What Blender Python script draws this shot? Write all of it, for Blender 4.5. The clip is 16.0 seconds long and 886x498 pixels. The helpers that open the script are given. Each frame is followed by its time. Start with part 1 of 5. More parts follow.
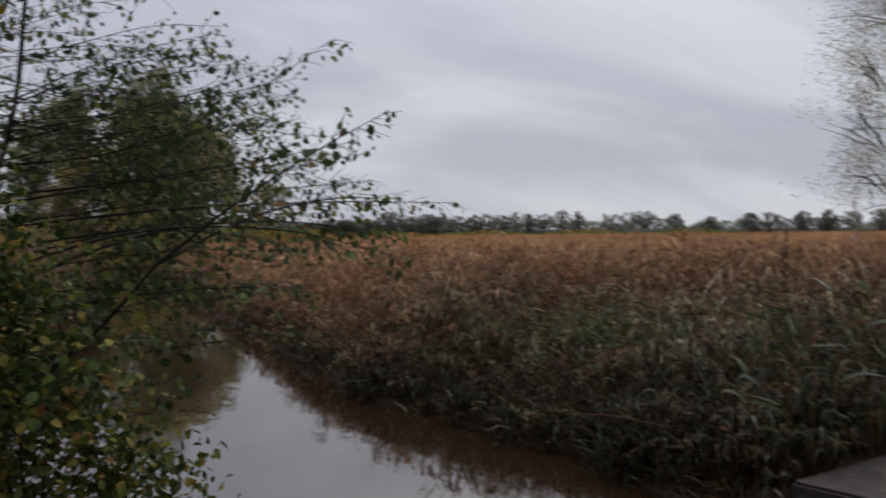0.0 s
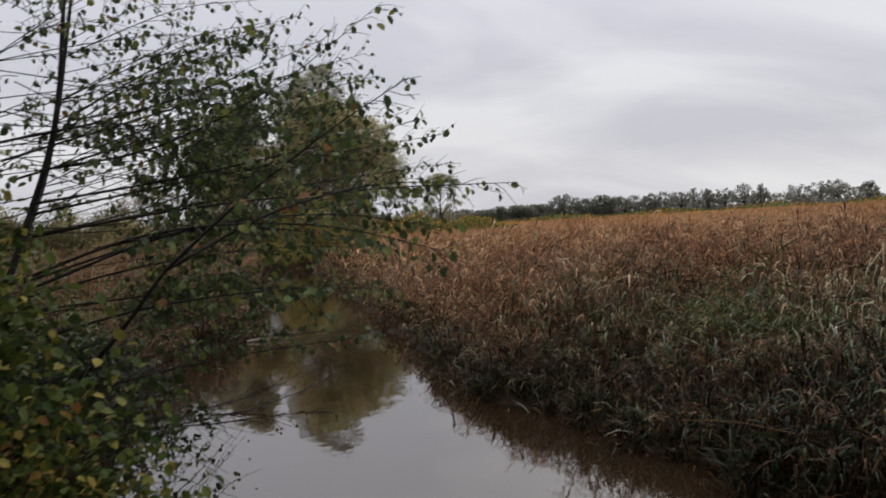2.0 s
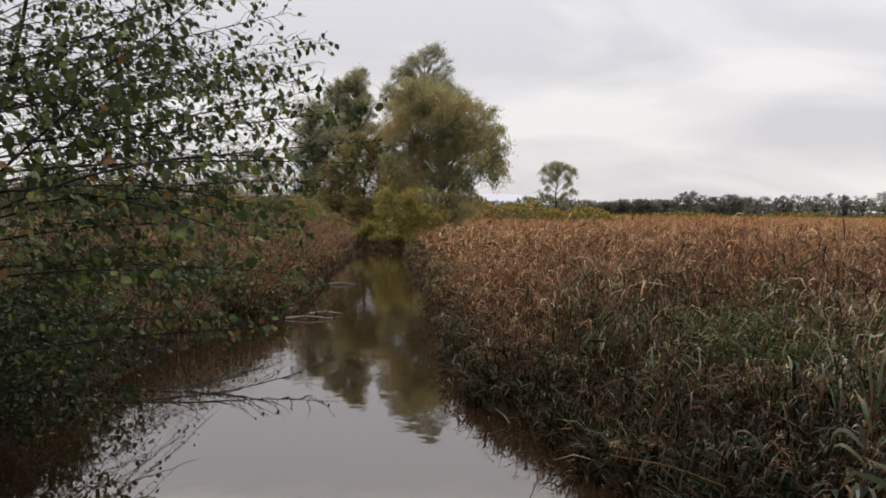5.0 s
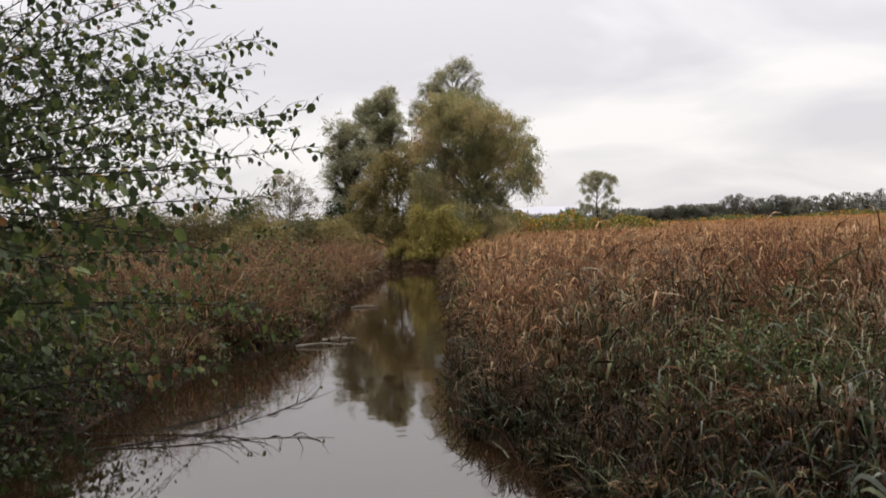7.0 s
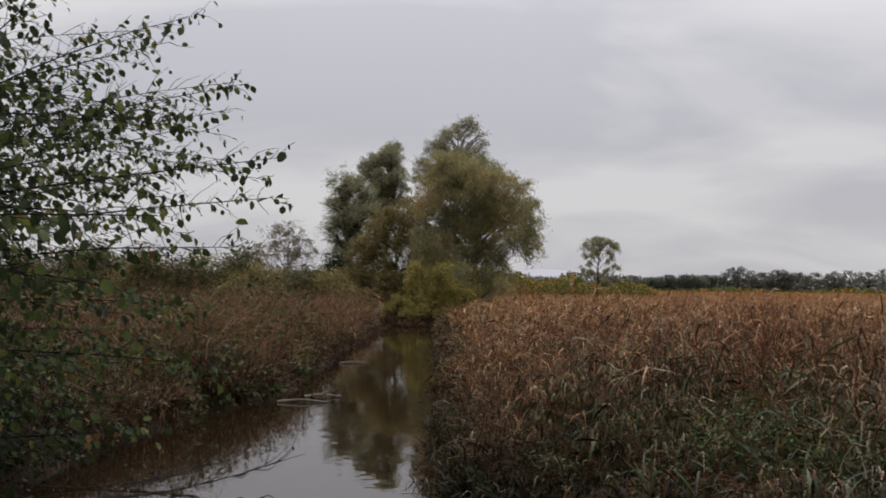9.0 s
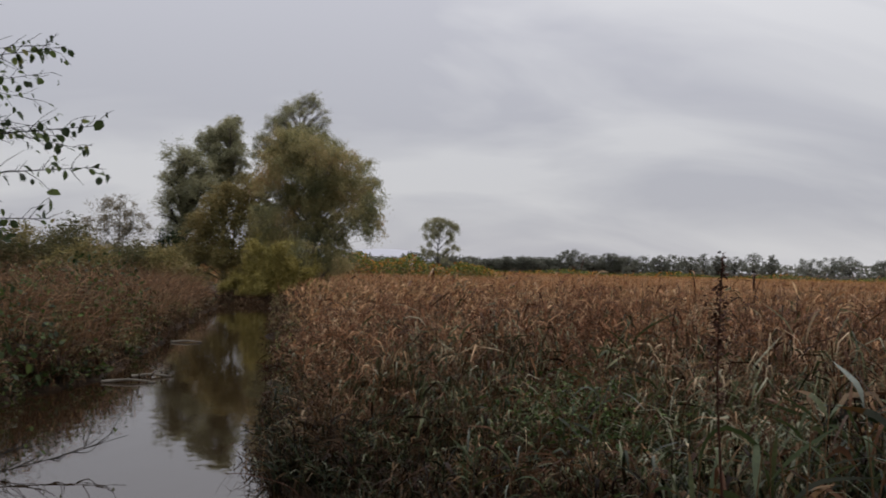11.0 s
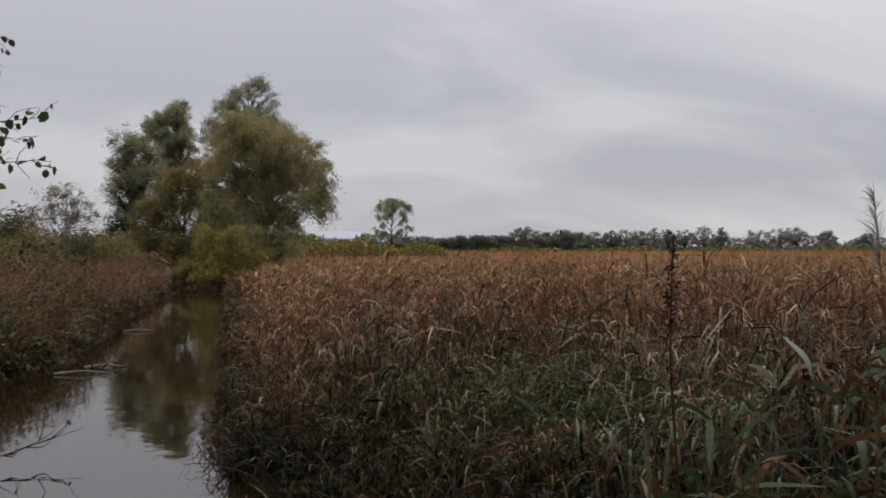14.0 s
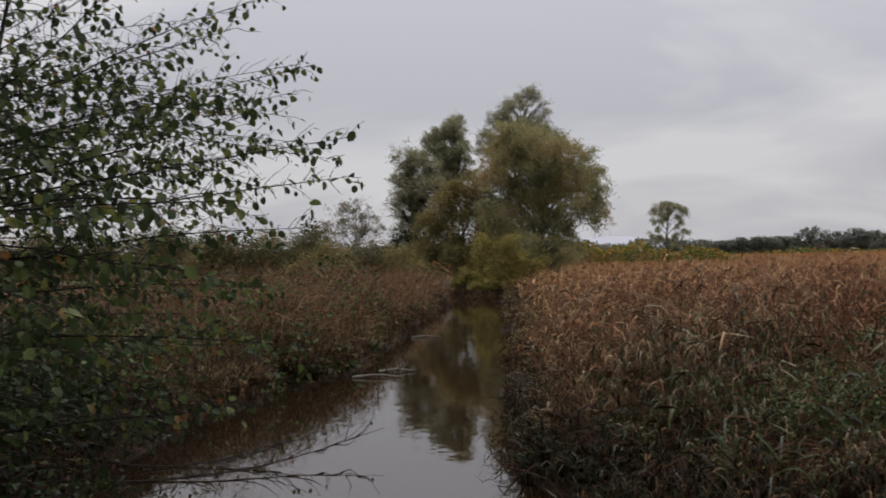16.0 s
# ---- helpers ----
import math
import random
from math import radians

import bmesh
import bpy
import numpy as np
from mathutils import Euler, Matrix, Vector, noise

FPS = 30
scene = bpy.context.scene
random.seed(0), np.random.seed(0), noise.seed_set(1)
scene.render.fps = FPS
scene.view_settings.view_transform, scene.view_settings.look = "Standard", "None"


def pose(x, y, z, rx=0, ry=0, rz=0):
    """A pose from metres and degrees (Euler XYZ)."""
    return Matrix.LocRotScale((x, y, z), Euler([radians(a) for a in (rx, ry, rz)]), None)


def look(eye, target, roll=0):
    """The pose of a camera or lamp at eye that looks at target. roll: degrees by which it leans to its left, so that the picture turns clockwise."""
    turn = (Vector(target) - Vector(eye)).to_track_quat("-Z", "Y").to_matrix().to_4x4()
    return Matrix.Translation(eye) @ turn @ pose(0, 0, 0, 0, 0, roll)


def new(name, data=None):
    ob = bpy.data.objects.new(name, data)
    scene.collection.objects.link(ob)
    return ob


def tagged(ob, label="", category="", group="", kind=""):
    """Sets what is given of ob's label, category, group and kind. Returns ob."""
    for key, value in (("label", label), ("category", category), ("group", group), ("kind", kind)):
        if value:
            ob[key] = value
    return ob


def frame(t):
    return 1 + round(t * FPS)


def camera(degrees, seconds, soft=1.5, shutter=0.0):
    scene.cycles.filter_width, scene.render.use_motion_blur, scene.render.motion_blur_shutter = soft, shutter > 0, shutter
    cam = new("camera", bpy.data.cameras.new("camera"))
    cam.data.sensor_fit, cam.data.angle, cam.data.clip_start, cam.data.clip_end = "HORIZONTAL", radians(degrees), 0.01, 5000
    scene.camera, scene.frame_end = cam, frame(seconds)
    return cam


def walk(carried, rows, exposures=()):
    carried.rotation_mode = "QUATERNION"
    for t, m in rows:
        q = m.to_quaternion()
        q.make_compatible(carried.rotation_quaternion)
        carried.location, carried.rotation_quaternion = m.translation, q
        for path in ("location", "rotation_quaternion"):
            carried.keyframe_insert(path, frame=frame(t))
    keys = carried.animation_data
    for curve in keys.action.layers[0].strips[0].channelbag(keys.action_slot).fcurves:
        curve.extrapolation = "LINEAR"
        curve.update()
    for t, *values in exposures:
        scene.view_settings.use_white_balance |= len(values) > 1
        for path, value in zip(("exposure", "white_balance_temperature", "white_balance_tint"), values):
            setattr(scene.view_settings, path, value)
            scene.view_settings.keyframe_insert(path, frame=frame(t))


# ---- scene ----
cam = camera(49.0, 16.0, soft=1.7, shutter=0.5)
PATH = [
    (0, (-2.73, -2.378, 1.969), (-2.133, -0.47, 1.93), -0.4),
    (0.5, (-2.539, -2.139, 1.966), (-2.149, -0.177, 1.941), -0.2),
    (1, (-2.342, -1.994, 1.957), (-2.024, -0.02, 1.897), -2.3),
    (1.5, (-2.095, -1.856, 1.971), (-1.852, 0.127, 1.89), -1.1),
    (2, (-1.905, -1.714, 1.959), (-1.663, 0.27, 1.9), -3.2),
    (2.5, (-1.713, -1.555, 1.982), (-1.412, 0.422, 1.961), -2.5),
    (3, (-1.495, -1.487, 1.977), (-1.325, 0.505, 1.942), -1.5),
    (3.5, (-1.278, -1.434, 1.963), (-1.142, 0.561, 1.909), -3.3),
    (4, (-1.045, -1.318, 1.963), (-0.936, 0.679, 1.915), -0.8),
    (6.5, (-0.07, -0.38, 1.902), (-0.191, 1.611, 1.752), -1.3),
    (7, (-0.034, -0.128, 1.905), (-0.139, 1.869, 1.857), -2.3),
    (7.5, (0.013, 0.032, 1.905), (-0.119, 2.027, 1.88), -2.2),
    (8, (0.087, 0.163, 1.936), (-0.118, 2.152, 2.001), -0.5),
    (8.5, (0.092, 0.211, 1.944), (-0.07, 2.203, 2.027), 0.1),
    (9, (0.093, 0.236, 1.937), (-0.013, 2.232, 2.007), 0.7),
    (9.5, (0.106, 0.223, 1.933), (0.064, 2.222, 1.996), 1.2),
    (10, (0.129, 0.217, 1.93), (0.175, 2.216, 1.981), 1.5),
    (12.5, (0.189, 0.301, 1.943), (0.549, 2.268, 1.963), 0.7),
    (13, (0.153, 0.215, 1.954), (0.515, 2.181, 1.968), 0.5),
    (13.5, (0.153, 0.215, 1.954), (0.508, 2.183, 1.954), 0.2),
    (14, (0.16, 0.232, 1.952), (0.474, 2.207, 1.946), -0.0),
    (14.5, (0.167, 0.25, 1.95), (0.388, 2.238, 1.942), -0.3),
    (15, (0.149, 0.21, 1.954), (0.207, 2.209, 1.95), -0.4),
    (15.5, (0.085, 0.225, 1.948), (-0.047, 2.221, 1.952), -1.1),
    (16, (0.06, 0.225, 1.945), (-0.182, 2.211, 1.959), -1.4),
]
EXPOSURES = [(0, -0.17, 6100, 10), (1.5, 0.06, 6350, 10), (2.5, 0.17, 6450, 10), (3.5, 0.13, 6550, 10), (6.3, 0.48, 6750, 10), (7.5, 0.38, 6750, 10), (9.0, -0.13, 6500, 10), (10.0, -0.2, 6400, 10), (12.3, -0.22, 6350, 10), (14, -0.22, 6350, 10), (16, -0.18, 6450, 10)]
walk(cam, [(t, look(eye, target, roll)) for t, eye, target, roll in PATH], EXPOSURES)

# ---- world and sun: a thick overcast, brighter overhead ----
world = bpy.data.worlds.new("overcast")
scene.world = world
world.use_nodes = True
wn, wl = world.node_tree.nodes, world.node_tree.links
wn.clear()


def wnode(kind, **values):
    n = wn.new(kind)
    for key, value in values.items():
        n.inputs[key].default_value = value
    return n


def wmath(op, a, b=None):
    n = wn.new("ShaderNodeMath")
    n.operation = op
    for i, v in enumerate((a, b)):
        if v is None:
            continue
        if isinstance(v, (int, float)):
            n.inputs[i].default_value = v
        else:
            wl.new(v, n.inputs[i])
    return n.outputs[0]


coords = wn.new("ShaderNodeTexCoord")
split = wn.new("ShaderNodeSeparateXYZ")
wl.new(coords.outputs["Generated"], split.inputs[0])
up = wmath("MAXIMUM", split.outputs[2], 0.0)
lift = wmath("ADD", up, 0.42)
flat = wn.new("ShaderNodeCombineXYZ")
wl.new(wmath("DIVIDE", split.outputs[0], lift), flat.inputs[0])
wl.new(wmath("DIVIDE", split.outputs[1], lift), flat.inputs[1])
big = wnode("ShaderNodeTexNoise", Scale=1.9, Detail=5.0, Roughness=0.48, Distortion=0.5)
slant = wn.new("ShaderNodeMapping")
slant.inputs["Rotation"].default_value = (0, 0, radians(-38))
slant.inputs["Scale"].default_value = (0.7, 1.5, 1.0)
wl.new(flat.outputs[0], slant.inputs[0])
wl.new(slant.outputs[0], big.inputs["Vector"])
cloud = wn.new("ShaderNodeValToRGB")
cloud.color_ramp.elements[0].position, cloud.color_ramp.elements[1].position = 0.41, 0.6
cloud.color_ramp.elements[0].color = (0.465, 0.46, 0.495, 1)
cloud.color_ramp.elements[1].color = (0.615, 0.605, 0.615, 1)
wl.new(big.outputs[0], cloud.inputs[0])
rise = wmath("ADD", wmath("MULTIPLY", wmath("POWER", up, 1.6), 2.6), 1.0)
low = wmath("MULTIPLY", wmath("POWER", wmath("SUBTRACT", 1.0, wmath("MINIMUM", wmath("MULTIPLY", up, 7.0), 1.0)), 2.0), 0.12)
cloud_light = wn.new("ShaderNodeBackground")
wl.new(cloud.outputs[0], cloud_light.inputs[0])
wl.new(wmath("ADD", rise, low), cloud_light.inputs[1])
sky = wn.new("ShaderNodeTexSky")
sky.sky_type = "NISHITA"
sky.sun_disc = False
sky.sun_elevation, sky.sun_rotation = radians(60), radians(10)
sky_light = wn.new("ShaderNodeBackground")
sky_light.inputs[1].default_value = 0.006
wl.new(sky.outputs[0], sky_light.inputs[0])
both = wn.new("ShaderNodeAddShader")
wl.new(cloud_light.outputs[0], both.inputs[0])
wl.new(sky_light.outputs[0], both.inputs[1])
wl.new(both.outputs[0], wn.new("ShaderNodeOutputWorld").inputs[0])

sun_data = bpy.data.lights.new("sun", "SUN")
sun_data.energy, sun_data.angle, sun_data.color = 1.15, radians(60), (1.0, 0.96, 0.9)
sun = new("sun", sun_data)
# the light's bearing is 10 degrees from north, 60 degrees high
sun.matrix_world = look((0, 0, 30), (-math.sin(radians(10)) * 20, -math.cos(radians(10)) * 20, 30 - 20 * math.tan(radians(60))))


# ---- materials ----
def material(name):
    m = bpy.data.materials.new(name)
    m.use_nodes = True
    return m, m.node_tree.nodes, m.node_tree.links, m.node_tree.nodes["Principled BSDF"]


def ramp(nodes, stops):
    r = nodes.new("ShaderNodeValToRGB")
    while len(r.color_ramp.elements) < len(stops):
        r.color_ramp.elements.new(0.5)
    for e, (p, c) in zip(r.color_ramp.elements, stops):
        e.position, e.color = p, (*c, 1)
    return r


def leafy(name, stops, rough=0.55, through_light=0.3, patch=0.5, spread=0.35, gloss=0.12, own=1.0, single=False):
    """Leaves and blades: each one's colour by its own chance, shifted in patches, with fine mottling and some light let through."""
    m, nodes, links, bsdf = material(name)
    geo = nodes.new("ShaderNodeNewGeometry")
    tex = nodes.new("ShaderNodeTexCoord")
    wide = nodes.new("ShaderNodeTexNoise")
    wide.inputs["Scale"].default_value, wide.inputs["Detail"].default_value = patch, 3
    links.new(tex.outputs["Object"], wide.inputs["Vector"])
    mix = nodes.new("ShaderNodeMath")
    mix.operation = "MULTIPLY_ADD"
    centre = nodes.new("ShaderNodeMath")
    centre.operation = "SUBTRACT"
    links.new(wide.outputs[0], centre.inputs[0])
    centre.inputs[1].default_value = 0.5
    links.new(centre.outputs[0], mix.inputs[0])
    mix.inputs[1].default_value = spread * 4
    chance = nodes.new("ShaderNodeMath")
    chance.operation = "MULTIPLY_ADD"
    if single:
        links.new(nodes.new("ShaderNodeObjectInfo").outputs["Random"], chance.inputs[0])
    else:
        links.new(geo.outputs["Random Per Island"], chance.inputs[0])
    chance.inputs[1].default_value, chance.inputs[2].default_value = own, 0.5 - 0.5 * own
    links.new(chance.outputs[0], mix.inputs[2])
    r = ramp(nodes, stops)
    links.new(mix.outputs[0], r.inputs[0])
    fine = nodes.new("ShaderNodeTexNoise")
    fine.inputs["Scale"].default_value, fine.inputs["Detail"].default_value = 45, 2
    links.new(tex.outputs["Object"], fine.inputs["Vector"])
    fr = ramp(nodes, [(0.3, (0.7, 0.7, 0.7)), (0.7, (1.15, 1.12, 1.05))])
    links.new(fine.outputs[0], fr.inputs[0])
    tint = nodes.new("ShaderNodeMix")
    tint.data_type, tint.blend_type = "RGBA", "MULTIPLY"
    tint.inputs[0].default_value = 1
    links.new(r.outputs[0], tint.inputs[6])
    links.new(fr.outputs[0], tint.inputs[7])
    links.new(tint.outputs[2], bsdf.inputs["Base Color"])
    bsdf.inputs["Roughness"].default_value = rough
    bsdf.inputs["Specular IOR Level"].default_value = gloss
    if through_light > 0:
        back = nodes.new("ShaderNodeBsdfTranslucent")
        links.new(tint.outputs[2], back.inputs[0])
        share = nodes.new("ShaderNodeMixShader")
        share.inputs[0].default_value = through_light
        links.new(bsdf.outputs[0], share.inputs[1])
        links.new(back.outputs[0], share.inputs[2])
        links.new(share.outputs[0], nodes["Material Output"].inputs[0])
    return m


def rough_solid(name, stops, scale, rough=0.9, bump=0.4, fine_scale=40.0):
    """Bark, mud, stone: two scales of noise in the colour, and relief."""
    m, nodes, links, bsdf = material(name)
    tex = nodes.new("ShaderNodeTexCoord")
    a = nodes.new("ShaderNodeTexNoise")
    a.inputs["Scale"].default_value, a.inputs["Detail"].default_value = scale, 6
    b = nodes.new("ShaderNodeTexNoise")
    b.inputs["Scale"].default_value, b.inputs["Detail"].default_value = fine_scale, 4
    for n in (a, b):
        links.new(tex.outputs["Object"], n.inputs["Vector"])
    avg = nodes.new("ShaderNodeMix")
    avg.inputs[0].default_value = 0.4
    links.new(a.outputs[0], avg.inputs[2])
    links.new(b.outputs[0], avg.inputs[3])
    r = ramp(nodes, stops)
    links.new(avg.outputs[0], r.inputs[0])
    links.new(r.outputs[0], bsdf.inputs["Base Color"])
    bsdf.inputs["Roughness"].default_value = rough
    bsdf.inputs["Specular IOR Level"].default_value = 0.15
    bp = nodes.new("ShaderNodeBump")
    bp.inputs["Strength"].default_value, bp.inputs["Distance"].default_value = bump, 0.03
    links.new(b.outputs[0], bp.inputs["Height"])
    links.new(bp.outputs[0], bsdf.inputs["Normal"])
    return m


dead_reed = leafy("dead_reed", [(0.05, (0.036, 0.014, 0.009)), (0.38, (0.13, 0.053, 0.028)), (0.66, (0.26, 0.12, 0.062)), (0.87, (0.41, 0.225, 0.125)), (0.99, (0.6, 0.42, 0.27))], spread=0.24)
far_reed = leafy("far_reed", [(0.0, (0.2, 0.08464, 0.03864)), (0.35, (0.36, 0.1748, 0.08064)), (0.7, (0.51, 0.2852, 0.1386)), (1.0, (0.62, 0.414, 0.2268))], patch=0.06, spread=0.3)
ochre_reed = leafy("ochre_reed", [(0.0, (0.2, 0.08075, 0.0324)), (0.4, (0.4, 0.1805, 0.0702)), (0.75, (0.55, 0.285, 0.1125)), (1.0, (0.66, 0.4085, 0.18))], patch=0.03, spread=0.4)
green_reed = leafy("green_reed", [(0.05, (0.0132, 0.0211, 0.00792)), (0.45, (0.0352, 0.0528, 0.0176)), (0.78, (0.0774, 0.0986, 0.0405)), (0.95, (0.158, 0.163, 0.0836)), (1.0, (0.317, 0.326, 0.255))], spread=0.2, gloss=0.2)
olive_grass = leafy("olive_grass", [(0.0, (0.034, 0.042, 0.014)), (0.45, (0.095, 0.106, 0.036)), (0.8, (0.185, 0.185, 0.07)), (1.0, (0.32, 0.29, 0.14))], spread=0.25, gloss=0.15)
pale_blade = leafy("pale_blade", [(0.0, (0.06, 0.072, 0.054)), (1.0, (0.15, 0.165, 0.14))], through_light=0.15, gloss=0.25)
straw = leafy("straw_stem", [(0.0, (0.05, 0.026, 0.014)), (0.5, (0.14, 0.076, 0.038)), (1.0, (0.32, 0.21, 0.115))], through_light=0.0)
plume_fluff = leafy("plume_fluff", [(0.0, (0.095, 0.046, 0.028)), (0.7, (0.2, 0.108, 0.064)), (1.0, (0.33, 0.23, 0.15))], rough=0.8)
sedge = leafy("rusty_sedge", [(0.0, (0.0252, 0.0126, 0.0081)), (0.4, (0.099, 0.0504, 0.0288)), (0.75, (0.207, 0.122, 0.0684)), (1.0, (0.351, 0.252, 0.158))], spread=0.27)
# Sedge colour darkened for shade under the alder and between tufts.
shaded_sedge = leafy("shaded_sedge", [(0.0, (0.01326, 0.00663, 0.005525)), (0.5, (0.0442, 0.01989, 0.01215)), (0.85, (0.09945, 0.04751, 0.02652)), (1.0, (0.1878, 0.1215, 0.0663))], spread=0.25, through_light=0.15)
tan_sedge = leafy("tan_sedge", [(0.0, (0.05, 0.023, 0.012)), (0.5, (0.14, 0.072, 0.036)), (0.85, (0.27, 0.155, 0.08)), (1.0, (0.42, 0.3, 0.18))], patch=0.5, spread=0.3)
herb = leafy("bank_herb", [(0.0, (0.01166, 0.01944, 0.00648)), (0.5, (0.02333, 0.03888, 0.01166)), (0.85, (0.0486, 0.06807, 0.01944)), (1.0, (0.1166, 0.1166, 0.05184))], spread=0.2, gloss=0.2)
nettle_leaf = leafy("nettle_leaf", [(0.0, (0.03, 0.052, 0.014)), (0.6, (0.062, 0.10, 0.026)), (1.0, (0.13, 0.17, 0.05))], spread=0.15)
alder_leaf = leafy("alder_leaf", [(0.0, (0.0312, 0.0481, 0.0195)), (0.5, (0.0624, 0.091, 0.0325)), (0.84, (0.1365, 0.1794, 0.0546)), (0.95, (0.221, 0.221, 0.0585)), (1.0, (0.208, 0.104, 0.0416))], through_light=0.4, patch=0.7, spread=0.12, gloss=0.25)
alder_leaf_one = leafy("alder_leaf_one", [(0.0, (0.0312, 0.0481, 0.0195)), (0.5, (0.0624, 0.091, 0.0325)), (0.84, (0.1365, 0.1794, 0.0546)), (0.95, (0.221, 0.221, 0.0585)), (1.0, (0.208, 0.104, 0.0416))], through_light=0.4, patch=0.7, spread=0.12, gloss=0.25, single=True)
hazel_leaf = leafy("hazel_leaf", [(0.0, (0.022, 0.036, 0.011)), (0.4, (0.052, 0.078, 0.02)), (0.72, (0.115, 0.145, 0.032)), (0.9, (0.31, 0.25, 0.055)), (1.0, (0.25, 0.115, 0.04))], through_light=0.35, patch=1.4, spread=0.2)
hazel_leaf_one = leafy("hazel_leaf_one", [(0.0, (0.022, 0.036, 0.011)), (0.4, (0.052, 0.078, 0.02)), (0.72, (0.115, 0.145, 0.032)), (0.9, (0.31, 0.25, 0.055)), (1.0, (0.25, 0.115, 0.04))], through_light=0.35, patch=1.4, spread=0.2, single=True)
willow_leaf = leafy("willow_leaf", [(0.0, (0.09682, 0.109, 0.06492)), (0.35, (0.2179, 0.2202, 0.1144)), (0.65, (0.3875, 0.3419, 0.1622)), (1.0, (0.448, 0.284, 0.1622))], through_light=0.35, patch=0.5, spread=0.5, own=0.4)
grey_willow_leaf = leafy("grey_willow_leaf", [(0.0, (0.1505, 0.1625, 0.1023)), (0.5, (0.2828, 0.2828, 0.1745)), (1.0, (0.4453, 0.4032, 0.2528))], through_light=0.35, patch=0.35, spread=0.25, own=0.5)
yellow_bush_leaf = leafy("yellow_bush_leaf", [(0.0, (0.154, 0.139, 0.0444)), (0.5, (0.301, 0.257, 0.0784)), (1.0, (0.449, 0.36, 0.115))], through_light=0.25, patch=0.6, spread=0.28, own=0.5)
hedge_leaf = leafy("hedge_leaf", [(0.0, (0.05, 0.055, 0.024)), (0.5, (0.11, 0.105, 0.047)), (1.0, (0.2, 0.155, 0.07))], through_light=0.3, patch=0.4, spread=0.25, own=0.6)
brown_bush_leaf = leafy("brown_bush_leaf", [(0.0, (0.103, 0.0966, 0.0425)), (0.5, (0.2254, 0.1932, 0.07728)), (1.0, (0.3735, 0.2576, 0.1159))], through_light=0.3, patch=0.4, spread=0.25, own=0.5)
pale_leaf = leafy("pale_leaf", [(0.0, (0.16, 0.14, 0.10)), (1.0, (0.34, 0.30, 0.23))], through_light=0.3)
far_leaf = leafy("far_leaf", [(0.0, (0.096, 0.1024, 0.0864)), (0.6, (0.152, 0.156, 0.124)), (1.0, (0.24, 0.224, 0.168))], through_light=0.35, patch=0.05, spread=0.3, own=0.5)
bramble_leaf = leafy("bramble_leaf", [(0.0, (0.0525, 0.081, 0.018)), (0.6, (0.12, 0.1512, 0.03)), (0.82, (0.255, 0.1958, 0.04)), (0.93, (0.6, 0.243, 0.04)), (1.0, (0.45, 0.1215, 0.03))], through_light=0.3, patch=0.3, spread=0.2)
pale_plume = leafy("pale_plume", [(0.0, (0.16, 0.13, 0.105)), (0.6, (0.36, 0.32, 0.28)), (1.0, (0.55, 0.52, 0.48))], rough=0.8)
dock_seed = leafy("dock_seed", [(0.0, (0.035, 0.016, 0.012)), (1.0, (0.10, 0.045, 0.03))], through_light=0.0, rough=0.8)
# Near-black litter colour that also stands in for shade among low leaves.
litter_shade = leafy("litter_shade", [(0.0, (0.012, 0.008, 0.005)), (0.5, (0.03, 0.018, 0.01)), (0.9, (0.07, 0.042, 0.022)), (1.0, (0.14, 0.09, 0.05))], through_light=0.0, rough=0.8, gloss=0.05)
bark = rough_solid("bark", [(0.3, (0.014, 0.012, 0.01)), (0.55, (0.032, 0.028, 0.024)), (0.75, (0.075, 0.068, 0.058))], 9)
# Darkened copies of the reed colours, shade put in for the near reeds.
shaded_reed = leafy("shaded_reed", [(0.0, (0.00644, 0.00322, 0.0023)), (0.5, (0.02116, 0.00966, 0.00644)), (0.8, (0.0506, 0.02576, 0.01472)), (0.93, (0.1196, 0.0736, 0.03956)), (1.0, (0.2576, 0.1932, 0.1242))], rough=0.6, spread=0.2, gloss=0.1, through_light=0.15)
shaded_green_reed = leafy("shaded_green_reed", [(0.0, (0.00616, 0.00968, 0.0044)), (0.45, (0.01496, 0.02288, 0.0088)), (0.8, (0.03872, 0.05104, 0.02112)), (0.93, (0.0968, 0.1056, 0.0528)), (1.0, (0.2112, 0.22, 0.1584))], rough=0.5, spread=0.2, gloss=0.15, through_light=0.2)
hanging_reed = leafy("hanging_reed", [(0.0, (0.016, 0.007, 0.005)), (0.42, (0.056, 0.025, 0.014)), (0.72, (0.145, 0.073, 0.04)), (0.91, (0.3, 0.185, 0.105)), (1.0, (0.5, 0.39, 0.26))], rough=0.6, spread=0.22, gloss=0.08, through_light=0.25)
grey_reed = leafy("grey_reed", [(0.0, (0.017, 0.023, 0.009)), (0.45, (0.05, 0.062, 0.025)), (0.75, (0.12, 0.13, 0.06)), (0.92, (0.22, 0.22, 0.125)), (1.0, (0.36, 0.36, 0.26))], rough=0.5, spread=0.2, gloss=0.15, through_light=0.25)
rust_reed = leafy("rust_reed", [(0.0, (0.042, 0.01674, 0.00968)), (0.38, (0.13, 0.05673, 0.02992)), (0.66, (0.27, 0.1321, 0.0704)), (0.86, (0.44, 0.2511, 0.1364)), (1.0, (0.6, 0.4185, 0.264))], rough=0.65, spread=0.22, gloss=0.06, through_light=0.3)
yellow_tip = leafy("yellow_tip", [(0.0, (0.06, 0.034, 0.012)), (0.6, (0.13, 0.07, 0.024)), (1.0, (0.23, 0.135, 0.05))], through_light=0.2, gloss=0.15)
pale_bark = rough_solid("pale_bark", [(0.3, (0.09, 0.08, 0.065)), (0.7, (0.2, 0.18, 0.15))], 9)
